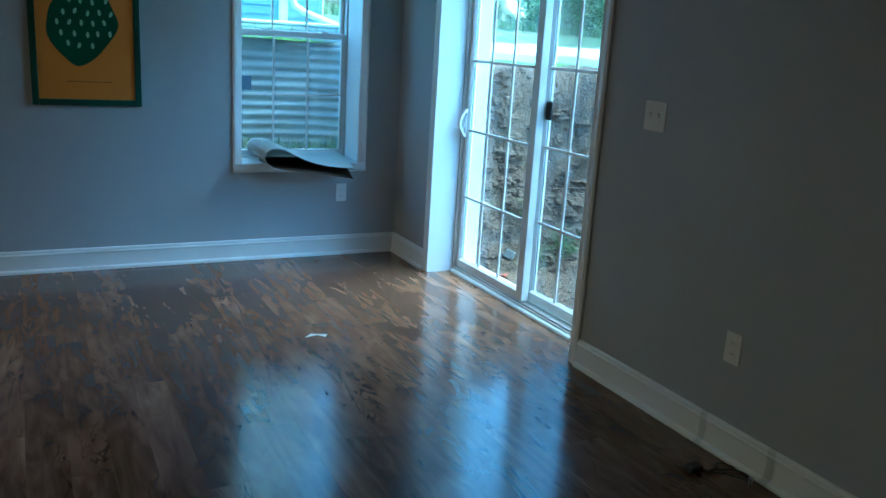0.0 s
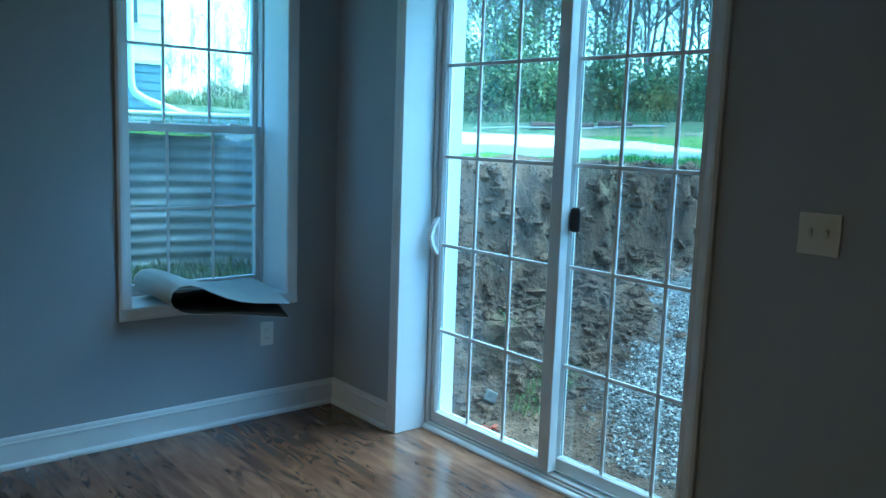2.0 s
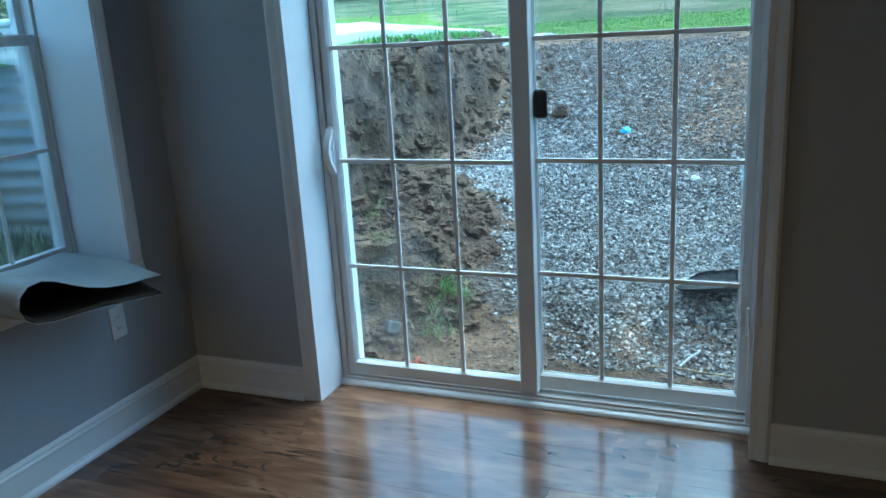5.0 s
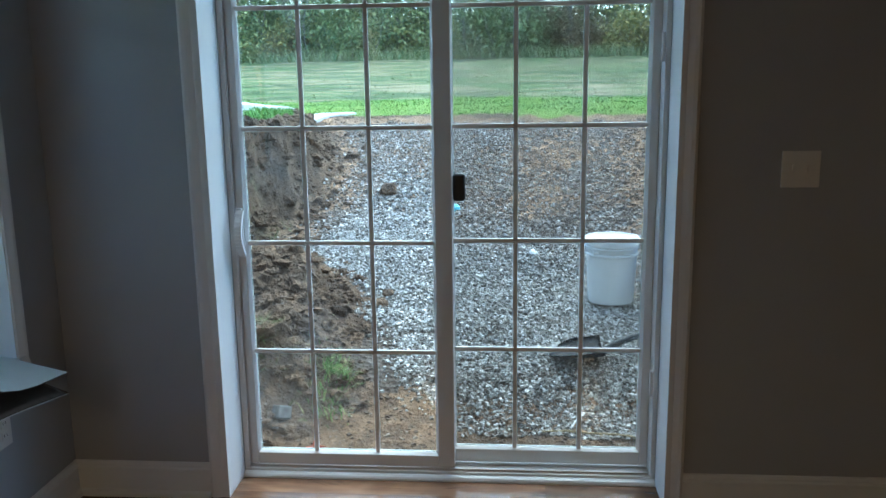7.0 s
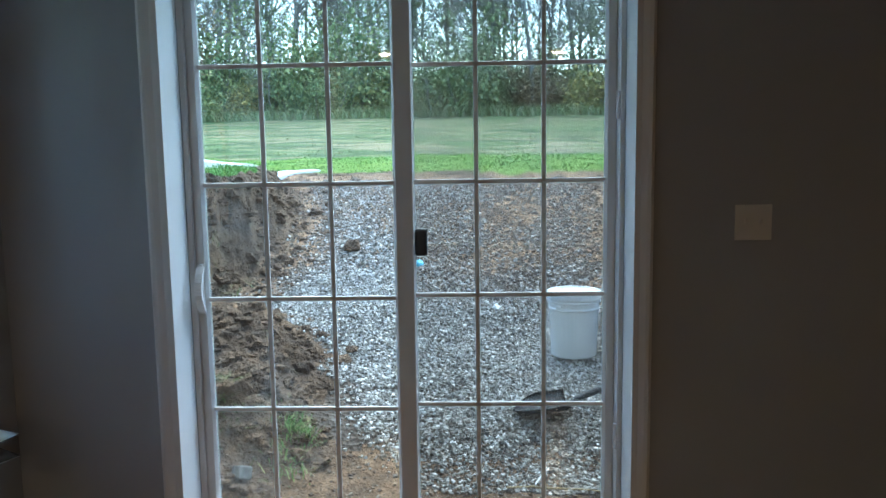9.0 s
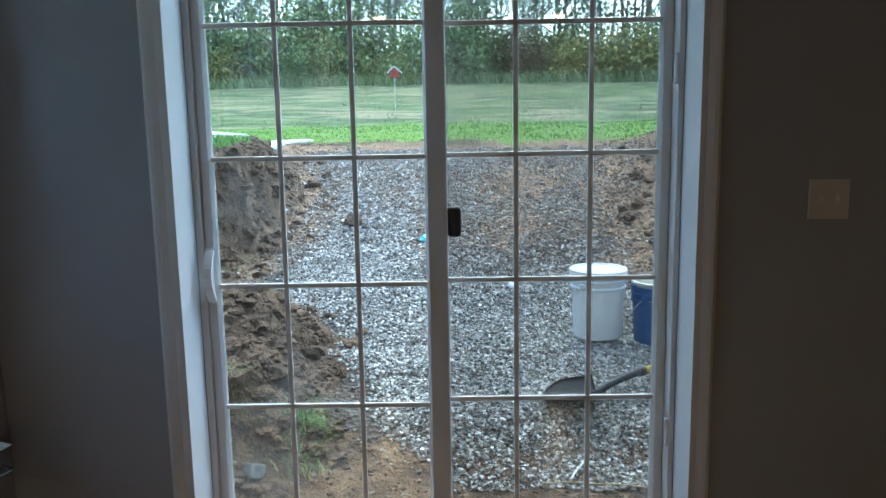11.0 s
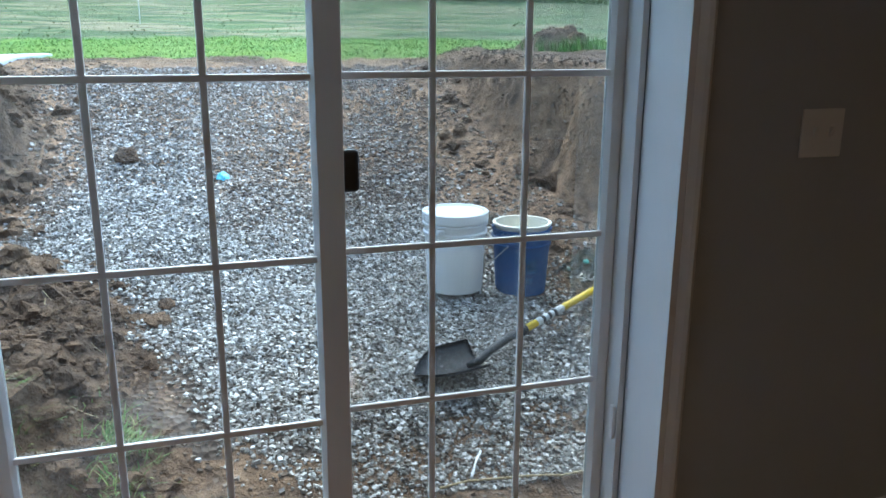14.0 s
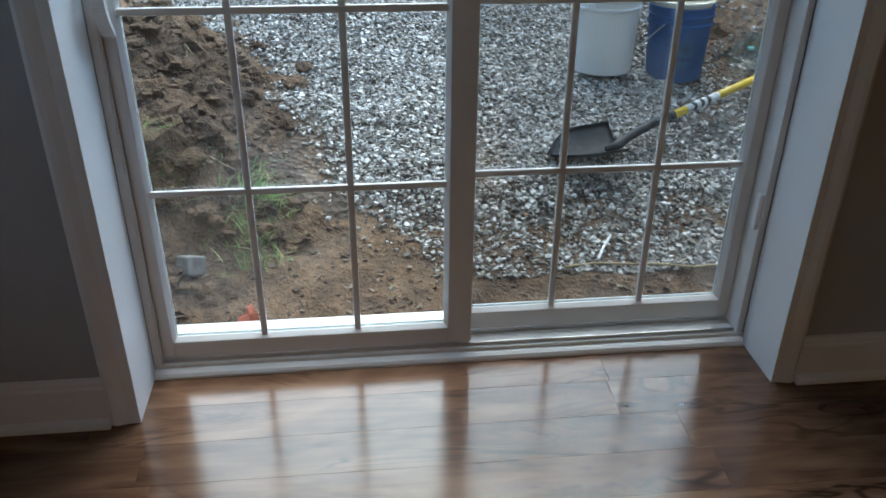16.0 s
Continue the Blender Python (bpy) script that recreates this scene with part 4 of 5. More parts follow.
spots, sizes = [], []
while len(spots) < 1500:
    x, y = rng.uniform(2.75, 4.5), rng.uniform(3.75, 4.75)
    lim = interp(x, [(2.75, 4.05), (3.1, 3.85), (3.7, 3.8), (4.2, 4.0), (4.5, 4.35)])
    if y < lim + 0.1 * rng.normal():
        continue
    spots.append((x, y, height(x, y) - 0.006))
    sizes.append(0.008 + 0.042 * rng.random() ** 2.6)
for hx, hy, hr in ((3.30, 4.06, 0.07), (3.18, 4.22, 0.11), (3.42, 4.18, 0.09), (3.62, 4.22, 0.07), (3.85, 4.15, 0.06), (3.75, 4.38, 0.08), (4.2, 4.35, 0.06)):
    spots.append((hx, hy, height(hx, hy) - 0.02))
    sizes.append(hr)
for _ in range(1200):
    x = 3.1 + 4.1 * rng.random() ** 1.3
    if rng.random() < 0.88:
        y = interp(x, LEFT) + (rng.uniform(-0.35, 0.3) if rng.random() < 0.4 else rng.uniform(-0.02, 0.27))
    else:
        y = interp(x, RIGHT) + rng.uniform(-0.08, 0.28)
    spots.append((x, y, height(x, y) - 0.01))
    sizes.append(0.008 + 0.060 * rng.random() ** 3.6)
lumps("soil_lumps", spots, sizes, CLOD, "rough broken lumps of dug brown soil")


def blades(name, roots, h, w, bend, material, label, category="grass", hang=False):
    vs, fs = [], []
    for k, (x, y, z) in enumerate(roots):
        a, hh = rng.uniform(0, 6.28), h * rng.uniform(0.5, 1.2)
        dx, dy = math.cos(a), math.sin(a)
        b = bend * rng.uniform(0.3, 1.3) * hh
        up = -0.8 if hang else 1.0
        vs += [(x - dy * w, y + dx * w, z), (x + dy * w, y - dx * w, z), (x + dx * b * 0.4 + dy * w * 0.7, y + dy * b * 0.4 - dx * w * 0.7, z + hh * 0.6 * up),
               (x + dx * b * 0.4 - dy * w * 0.7, y + dy * b * 0.4 + dx * w * 0.7, z + hh * 0.6 * up), (x + dx * b, y + dy * b, z + hh * (0.95 if not hang else -1.0))]
        i = 5 * k
        fs += [(i, i + 1, i + 2, i + 3), (i + 3, i + 2, i + 4)]
    return raw(name, vs, fs, material, label, category, "stuff")


roots = []
while len(roots) < 34000:
    x, y = 2.7 + rng.random() ** 0.8 * 9.5, rng.uniform(-2.0, 9.0)
    if x < 7.75 and interp(x, RIGHT) - 0.45 < y < interp(x, LEFT) + (0.62 if x < 6.0 else 0.36):
        continue
    if x < 7.6 and y < 3:
        continue
    if math.hypot(x - 2.6, y - 3.0) > 8.6 + 7.0 * smooth((y - 5.6) / 5.0) + rng.uniform(-0.3, 0.5):
        continue
    roots.append((x, y, height(x, y) - 0.004))
blades("lawn_grass", roots, 0.024, 0.004, 2.2, BLADE, "bright green young lawn grass beyond the cut")

roots = []
for _ in range(1500):
    x = rng.uniform(5.0, 7.0)
    y = interp(x, LEFT) + rng.uniform(0.30, 0.62)
    roots.append((x, y, height(x, y) - 0.004))
blades("bank_grass", roots, 0.065, 0.003, 1.0, BLADE, "longer green grass along the top of the bank")

roots = []
for cx, cy, r, n in ((3.17, 3.87, 0.04, 260), (3.08, 4.16, 0.04, 120), (2.98, 3.88, 0.05, 110), (3.26, 3.93, 0.04, 50), (3.75, 4.55, 0.07, 70), (4.3, 4.75, 0.07, 80), (2.95, 4.35, 0.1, 70), (3.5, 4.62, 0.08, 110), (4.05, 4.70, 0.09, 60), (4.9, 4.72, 0.08, 50)):
    for _ in range(n):
        x, y = cx + rng.normal() * r, cy + rng.normal() * r
        roots.append((x, y, height(x, y) - 0.004))
blades("weed_tufts", roots, 0.05, 0.0022, 1.9, WEED, "green grass weeds sprouting on the spoil heap")

roots = []
for _ in range(260):
    x = rng.uniform(3.6, 5.3) if rng.random() < 0.75 else rng.uniform(5.3, 6.8)
    y = interp(x, LEFT) + 0.22 + rng.normal() * 0.05
    roots.append((x, y, height(x, y) + 0.01))
for _ in range(420):
    x = 4.75 + rng.normal() * 0.13
    y = interp(x, LEFT) + 0.20 + rng.normal() * 0.05
    roots.append((x, y, height(x, y) + 0.015))
for _ in range(320):
    x = rng.uniform(3.2, 7.0)
    y = interp(x, LEFT) + rng.uniform(-0.15, 0.25)
    roots.append((x, y, height(x, y) + 0.012))
for _ in range(90):
    x, y = rng.uniform(2.8, 4.6), rng.uniform(3.7, 4.7)
    roots.append((x, y, height(x, y) + 0.004))
for _ in range(110):
    x, y = rng.uniform(3.0, 6.8), rng.uniform(2.1, 4.3)
    roots.append((x, y, height(x, y) + 0.02))
blades("dry_straw", roots, 0.10, 0.0015, 1.4, STRAW, "dry straw hanging over the bank edge", "straw", hang=True)


# ---- outside: things near the door ----
def bucket(cx, cy, z, r_top, r_bot, h, material, label, inner=None, tilt=0.0):
    t = thing("bucket", (cx, cy, z), label, "bucket")
    body = lathe([(0, z), (r_bot - 0.004, z), (r_bot, z + 0.005), (r_bot + (r_top - r_bot) * 0.72, z + h * 0.74), (r_bot + (r_top - r_bot) * 0.75 + 0.008, z + h * 0.755), (r_bot + (r_top - r_bot) * 0.75 + 0.008, z + h * 0.775),
                  (r_top * 0.985, z + h * 0.79), (r_top * 0.99, z + h * 0.855), (r_top + 0.007, z + h * 0.865), (r_top + 0.007, z + h * 0.885), (r_top, z + h * 0.895), (r_top, z + h * 0.975), (r_top + 0.006, z + h * 0.985), (r_top + 0.006, z + h),
                  (r_top - 0.006, z + h), (r_top - 0.010, z + h * 0.97), (r_bot - 0.008, z + 0.012), (0, z + 0.012)], cx, cy, 40)
    part("body", body, material, t, smooth=False)
    pts = [(cx + (r_top + 0.012) * math.cos(a), cy + (r_top + 0.012) * math.sin(a), z + h * 0.82 - 0.17 * math.sin(a + 0.74) * 0.8) for a in [-0.74 + math.pi * k / 20 for k in range(21)]]
    part("bail_handle", tube(pts, 0.0025, 6), METAL, t, "thin wire bail handle", smooth=True)
    for a in (2.4, 2.4 + math.pi):
        x, y = cx + (r_top + 0.004) * math.cos(a), cy + (r_top + 0.004) * math.sin(a)
        part("ear", box(x - 0.014, x + 0.014, y - 0.014, y + 0.014, z + h * 0.79, z + h * 0.85, 0.005), material, t)
    if inner:
        part("liner_pail", lathe([(r_top - 0.014, z + h * 0.80), (r_top - 0.010, z + h + 0.012), (r_top + 0.002, z + h + 0.015), (r_top + 0.002, z + h + 0.022), (r_top - 0.012, z + h + 0.022), (r_top - 0.03, z + h * 0.55), (0, z + h * 0.55), (0, z + h * 0.54), (r_top - 0.034, z + h * 0.54), (r_top - 0.014, z + h * 0.80)], cx, cy, 36), inner, t, "cream pail nested inside")
    return t


WHITE_PLASTIC = plain("white_bucket_plastic", (0.80, 0.80, 0.78), 0.4, vary=0.06, scale=9)
def stain(m, colour, at, scale):
    """Smears of dried mud on a moulded surface."""
    n, l, b = kit(m)
    clean = b.inputs["Base Color"].links[0].from_socket
    spots = noise_tex(m, coords(m, (1, 1, 0.5)), scale, 5, 0.6, 0.6)
    set_base(m, mixed(m, ramp(m, spots, [(at, (0, 0, 0)), (at + 0.10, (0.75, 0.75, 0.75))]), clean, colour))


stain(WHITE_PLASTIC, (0.22, 0.17, 0.13), 0.63, 9.0)
BLUE_PLASTIC = plain("blue_bucket_plastic", (0.008, 0.075, 0.24), 0.45, vary=0.15)
CREAM_PLASTIC = plain("cream_pail_plastic", (0.78, 0.74, 0.62), 0.45)
zb = height(4.015, 2.54) + 0.003
white = bucket(4.015, 2.54, zb - 0.008, 0.136, 0.121, 0.34, WHITE_PLASTIC, "white plastic five-gallon bucket with its lid on the gravel")
zl = zb - 0.008 + 0.34
part("lid", lathe([(0.1445, zl - 0.026), (0.1445, zl + 0.006), (0.140, zl + 0.010), (0.128, zl + 0.010), (0.122, zl + 0.003), (0, zl + 0.003), (0, zl + 0.0005), (0.1428, zl + 0.0005), (0.1428, zl - 0.026), (0.1445, zl - 0.026)], 4.015, 2.54, 40), WHITE_PLASTIC, white, "white snap-on lid")
zb2 = height(3.95, 2.255) + 0.004
blue = bucket(3.95, 2.255, zb2 - 0.012, 0.126, 0.110, 0.29, BLUE_PLASTIC, "blue plastic bucket with a cream pail nested inside", CREAM_PLASTIC)

# faded print on the side of the blue bucket
PRINT = plain("faded_pale_print", (0.03, 0.14, 0.30), 0.55, vary=0.4, scale=30)
for a0, a1, f0, f1 in ((2.75, 3.35, 0.36, 0.58), (2.85, 3.2, 0.20, 0.30)):
    def patch_at(u, v, a0=a0, a1=a1, f0=f0, f1=f1):
        f = f0 + (f1 - f0) * v
        r = 0.110 + 0.016 * f + 0.0012
        a = a0 + (a1 - a0) * u
        return (3.95 + r * math.cos(a), 2.255 + r * math.sin(a), zb2 - 0.012 + 0.29 * f)
    part("print_patch", grid_sheet(patch_at, 10, 2, 0.0006), PRINT, blue, "faded pale print")


def shovel():
    STEEL = plain("dark_shovel_steel", (0.014, 0.017, 0.023), 0.55, 0.1, vary=0.3, scale=20)
    DARK = plain("black_grip", (0.012, 0.012, 0.013), 0.6)
    YELLOW = plain("yellow_fibreglass", (0.72, 0.50, 0.03), 0.4)
    LABELM = plain("pale_label", (0.60, 0.62, 0.62), 0.5)
    p0 = Vector((3.37, 2.645, 0.0))
    p0.z = height(p0.x, p0.y) + 0.045
    tip = Vector((3.365, 2.90, 0.0))
    tip.z = height(tip.x, tip.y) + 0.012
    end = Vector((3.83, 1.78, 0.0))
    end.z = 0.35
    t = thing("shovel", (3.32, 2.7, height(3.32, 2.7)), "round-point shovel with yellow handle lying on the gravel", "shovel")
    ax = (p0 - tip).normalized()
    side = ax.cross(Vector((0, 0, 1))).normalized()
    up = side.cross(ax)
    L = (p0 - tip).length

    def blade(u, v):
        s = (u - 0.5) * 2
        wid = 0.128 * (1 - (1 - min(1.0, v / 0.6)) ** 2.2)
        return tip + ax * (L * v) + side * (s * wid) + up * (0.055 * s * s * wid / 0.128 - 0.012 + 0.03 * (1 - v) ** 3 + 0.010 * v)

    part("blade", grid_sheet(blade, 14, 14, 0.003), STEEL, t, "worn dark steel blade", smooth=True)
    d = (end - p0)
    sock = p0 + d * 0.15 + Vector((0, 0, 0.035))
    lift = [p0 - ax * 0.05 + up * 0.004, p0 + up * 0.012, p0 + d * 0.05 + Vector((0, 0, 0.028)), sock, p0 + d * 0.24 + Vector((0, 0, 0.035))]
    part("socket", tube(lift, 0.02, 12, radii=[0.010, 0.015, 0.016, 0.017, 0.017]), DARK, t, "black steel socket", smooth=True)

    def seg(name, f0, f1, r, m, lab=""):
        a, b = p0 + d * f0 + Vector((0, 0, 0.035 * (1 - f0 * 0.6))), p0 + d * f1 + Vector((0, 0, 0.035 * (1 - f1 * 0.6)))
        part(name, tube([a, b], r, 12), m, t, lab, smooth=True)

    seg("collar", 0.235, 0.262, 0.021, DARK)
    seg("shaft", 0.255, 0.99, 0.0150, YELLOW, "yellow fibreglass shaft")
    seg("label_sleeve", 0.33, 0.50, 0.0156, LABELM, "pale printed label sleeve")
    for f in (0.36, 0.40, 0.435):
        seg("label_bar", f, f + 0.018, 0.0160, BLACK)
    seg("end_cap", 0.965, 1.0, 0.0165, DARK)


shovel()


def concrete_block():
    cx, cy = 2.87, 4.05
    z = height(cx, cy)
    bm = box(-0.045, 0.045, -0.03, 0.03, 0, 0.055, 0.006)
    bmesh.ops.rotate(bm, verts=bm.verts, matrix=Euler((0.35, 0.3, 0.8)).to_matrix())
    for v in bm.verts:
        v.co += Vector((cx, cy, z + 0.002)) + Vector((0.004 * fbm(v.co.x * 40, v.co.y * 40), 0.004 * fbm(v.co.y * 40, v.co.z * 40), 0))
    single("masonry_block", bm, plain("dirty_concrete", (0.17, 0.16, 0.145), 0.9, vary=0.35, scale=25, grain=90, bumps=0.5), "broken grey concrete block half sunk in the soil", "block", origin=(cx, cy, z))


concrete_block()


def maple_leaf():
    RED = plain("red_leaf", (0.42, 0.10, 0.045), 0.7, vary=0.3, scale=30)
    cx, cy = 2.72, 3.87
    z = height(cx, cy) + 0.012
    bm = bmesh.new()
    mid = bm.verts.new((cx, cy, z + 0.006))
    ring = []
    for k in range(20):
        a = 2 * math.pi * k / 20
        r = 0.052 if k % 4 == 0 else (0.020 if k % 2 == 0 else 0.032)
        ring.append(bm.verts.new((cx + r * math.cos(a), cy + r * math.sin(a), z + 0.012 * math.sin(3 * a + 1))))
    for k in range(20):
        bm.faces.new((mid, ring[k], ring[(k + 1) % 20]))
    bmesh.ops.solidify(bm, geom=bm.faces[:], thickness=0.0006)
    single("fallen_leaf", bm, RED, "red fallen maple leaf on the soil", "leaf", origin=(cx, cy, z))


maple_leaf()


def litter(name, cx, cy, size, material, label, category, tall=0.4):
    z = height(cx, cy)
    r = random.Random(int(cx * 100))
    bm = bmesh.new()
    bmesh.ops.create_icosphere(bm, subdivisions=2, radius=1.0)
    for v in bm.verts:
        k = 1 + 0.35 * noise.noise(v.co * 1.7 + Vector((cx, cy, 0)))
        v.co = Vector((cx + v.co.x * size * k, cy + v.co.y * size * 0.7 * k, z + 0.005 + max(-0.2, v.co.z) * size * tall * k))
    single(name, bm, material, label, category, origin=(cx, cy, z), smooth=False)


CYAN = plain("cyan_plastic", (0.16, 0.55, 0.68), 0.5)
litter("plastic_litter", 5.38, 3.46, 0.055, CYAN, "crushed pale blue plastic cap on the gravel", "litter", 0.6)
litter("styrofoam_scrap", 4.55, 2.94, 0.04, WHITE_PLASTIC, "white foam scrap on the gravel", "litter", 0.7)
litter("stone", 5.66, 3.97, 0.10, CLOD, "dark soil clod on the gravel slope", "stone", 0.7)
litter("stone", 4.05, 3.75, 0.05, CLOD, "dark soil clod on the gravel slope", "stone", 0.4)
litter("stone", 6.75, 4.80, 0.075, CLOD, "brown soil lump at the top of the bank", "stone", 0.8)
single("stick", tube([(2.91, 2.83, height(2.91, 2.83) + 0.012), (2.96, 2.80, height(2.96, 2.8) + 0.018), (3.01, 2.765, height(3.01, 2.765) + 0.012)], 0.0045, 6), WHITE_PLASTIC, "short white stick lying on the gravel", "stick", origin=(2.96, 2.8, height(2.96, 2.8)))
single("wire", tube([(2.86 + 0.03 * math.sin(k), 2.95 - 0.10 * k, height(2.86, 2.95 - 0.1 * k) + 0.012) for k in range(6)], 0.004, 6), STRAW, "thin straw-coloured wire on the soil", "wire", origin=(2.86, 2.7, height(2.86, 2.7)))


def plastic_bag():
    SHEET = glass_mat("clear_bag_film", (0.80, 0.88, 0.86))
    cx, cy = 3.95, 1.92
    z = height(cx, cy)
    bm = grid_sheet(lambda u, v: (cx - 0.12 + 0.24 * u, cy - 0.10 + 0.2 * v, z + 0.008 + 0.10 * math.sin(math.pi * u) * math.sin(math.pi * v) * (1 + 0.7 * fbm(u * 4, v * 4, 3))), 14, 12, 0.001)
    single("plastic_bag", bm, SHEET, "crumpled clear plastic bag at the foot of the bank", "bag", origin=(cx, cy, z))
    litter("bottle_cap", 4.02, 1.90, 0.02, plain("mint_plastic", (0.25, 0.62, 0.5), 0.5), "mint green plastic scrap beside the bag", "litter", 0.7)


plastic_bag()


# concrete walk above the cut
def walk_slab():
    mid = [(3.0, 5.74), (3.4, 5.72), (4.4, 5.62), (5.6, 5.54), (6.6, 5.43), (7.3, 5.24), (7.8, 4.95), (8.1, 4.66)]
    wid = [0.29, 0.29, 0.28, 0.27, 0.25, 0.21, 0.15, 0.03]
    bm = bmesh.new()
    rows = []
    for k in range(29):
        f = k / 28 * (len(mid) - 1)
        i = min(len(mid) - 2, int(f))
        f -= i
        x, y = (mid[i][j] * (1 - f) + mid[i + 1][j] * f for j in (0, 1))
        w = wid[i] * (1 - f) + wid[i + 1] * f
        dx, dy = mid[i + 1][0] - mid[i][0], mid[i + 1][1] - mid[i][1]
        L = math.hypot(dx, dy)
        nx, ny = -dy / L, dx / L
        up = 0.05 * smooth((8.2 - x) / 2) + 0.006
        row = []
        for s, dz in ((-1, -0.16), (-1, 0), (-0.97, 0.012), (0.97, 0.012), (1, 0), (1, -0.16)):
            px, py = x + nx * w * s, y + ny * w * s
            row.append(bm.verts.new((px, py, height(px, py) + up + dz)))
        rows.append(row)
    for a, b in zip(rows, rows[1:]):
        for k in range(5):
            bm.faces.new((a[k], a[k + 1], b[k + 1], b[k]))
    bm.faces.new(rows[0])
    bm.faces.new(rows[-1])
    PALE_CONC = plain("pale_new_concrete", (0.74, 0.73, 0.71), 0.8, vary=0.08, scale=2.0, grain=60)
    single("pavement", bm, PALE_CONC, "pale new concrete walk curving along the top of the cut", "pavement", kind="structure")


walk_slab()


# soil heap on the far side of the other bank
def soil_heap():
    cx, cy = 7.75, 0.40
    bm = grid_sheet(lambda u, v: (cx - 0.4 + 0.8 * u, cy - 0.4 + 0.8 * v, height(cx - 0.4 + 0.8 * u, cy - 0.4 + 0.8 * v) - 0.05 + 0.22 * (math.sin(math.pi * u) * math.sin(math.pi * v)) ** 0.8 * (1 + 0.5 * fbm(u * 5, v * 5, 8))), 40, 44)
    single("soil_heap", bm, DIRT, "low heap of dug brown soil beside the bank", "soil", kind="stuff", smooth=True)


soil_heap()
roots = []
for _ in range(260):
    x, y = 7.2 + rng.normal() * 0.12, 0.42 + rng.normal() * 0.24
    roots.append((x, y, height(x, y) - 0.004))
blades("heap_grass", roots, 0.13, 0.004, 0.6, BLADE, "green grass clumps beside the soil heap")


# ---- window well ----
def window_well():
    GALV = plain("galvanised_steel", (0.70, 0.73, 0.75), 0.5, 0.1, vary=0.15, scale=8, grain=40)
    t = thing("window_well", (WELL_X, WELL_Y, 0.45), "galvanised corrugated steel window well", "window well")

    def outline(u):
        a = math.pi * u
        c, s = math.cos(a), math.sin(a)
        return WELL_X - WELL_RX * math.copysign(abs(c) ** 0.55, c), WELL_Y + 0.01 + WELL_RY * abs(s) ** 0.55

    def skin(u, v):
        z = 0.42 + 1.03 * v
        x, y = outline(u)
        w = 0.012 * math.sin(2 * math.pi * z / 0.072)
        k = math.hypot(x - WELL_X, y - WELL_Y) or 1
        return (x + w * (x - WELL_X) / k, max(NORTH_OUT + 0.003, y + w * (y - WELL_Y) / k), z)

    part("corrugated_wall", grid_sheet(skin, 64, 112, 0.0015), GALV, t, smooth=True)
    part("rim", tube([(*outline(k / 48), 1.455) for k in range(49)], 0.016, 8), GALV, t, "rolled steel rim", smooth=True)
    STK = plain("dark_blue_sticker", (0.03, 0.06, 0.14), 0.5)
    part("label_sticker", box(1.565, 1.665, WELL_Y + WELL_RY - 0.022, WELL_Y + WELL_RY - 0.018, 0.96, 1.06, 0.001), STK, t, "dark blue label")
    bed = grid_sheet(lambda u, v: (WELL_X - 0.78 + 1.56 * u, NORTH_OUT + 0.003 + 0.92 * v, 0.50 + 0.03 * fbm(u * 4, v * 4, 2)), 16, 10)
    single("well_bed", bed, LITTER, "grassy soil at the bottom of the window well", "ground", kind="structure", smooth=True)
    r = [(WELL_X - 0.75 + 1.5 * rng.random(), NORTH_OUT + 0.05 + 0.85 * rng.random(), 0.50) for _ in range(2600)]
    blades("well_grass", r, 0.13, 0.004, 0.5, LEAF_GREEN, "green grass growing in the window well")
    r = []
    for _ in range(420):
        x, y = outline(rng.random())
        r.append((x, y + 0.01, 1.46))
    blades("rim_grass", r, 0.14, 0.003, 0.8, LEAF_GREEN, "grass hanging over the rim of the well", hang=True)


window_well()


# ---- birdhouse on a pole ----
def birdhouse():
    RED = plain("red_paint", (0.36, 0.035, 0.03), 0.6)
    WHITE = plain("white_roof_paint", (0.78, 0.78, 0.78), 0.5)
    cx, cy = 14.2, 4.25
    z = height(cx, cy)
    t = thing("birdhouse", (cx, cy, z), "small red birdhouse with white roof on a thin pole", "birdhouse")
    part("pole", tube([(cx, cy, z - 0.1), (cx + 0.01, cy, z + 0.60)], 0.006, 8), METAL, t, "thin grey pole")
    h = z + 0.59
    part("body", prism([(cy - 0.075, h), (cy + 0.075, h), (cy + 0.075, h + 0.10), (cy, h + 0.165), (cy - 0.075, h + 0.10)], "x", cx - 0.08, cx + 0.08), RED, t)
    for s in (-1, 1):
        part("roof_board", prism([(cy, h + 0.166), (cy, h + 0.188), (cy + s * 0.118, h + 0.092), (cy + s * 0.118, h + 0.070)], "x", cx - 0.11, cx + 0.11), WHITE, t)
    part("entry_hole", tube([(cx - 0.083, cy, h + 0.09), (cx - 0.079, cy, h + 0.09)], 0.02, 12), BLACK, t)


birdhouse()


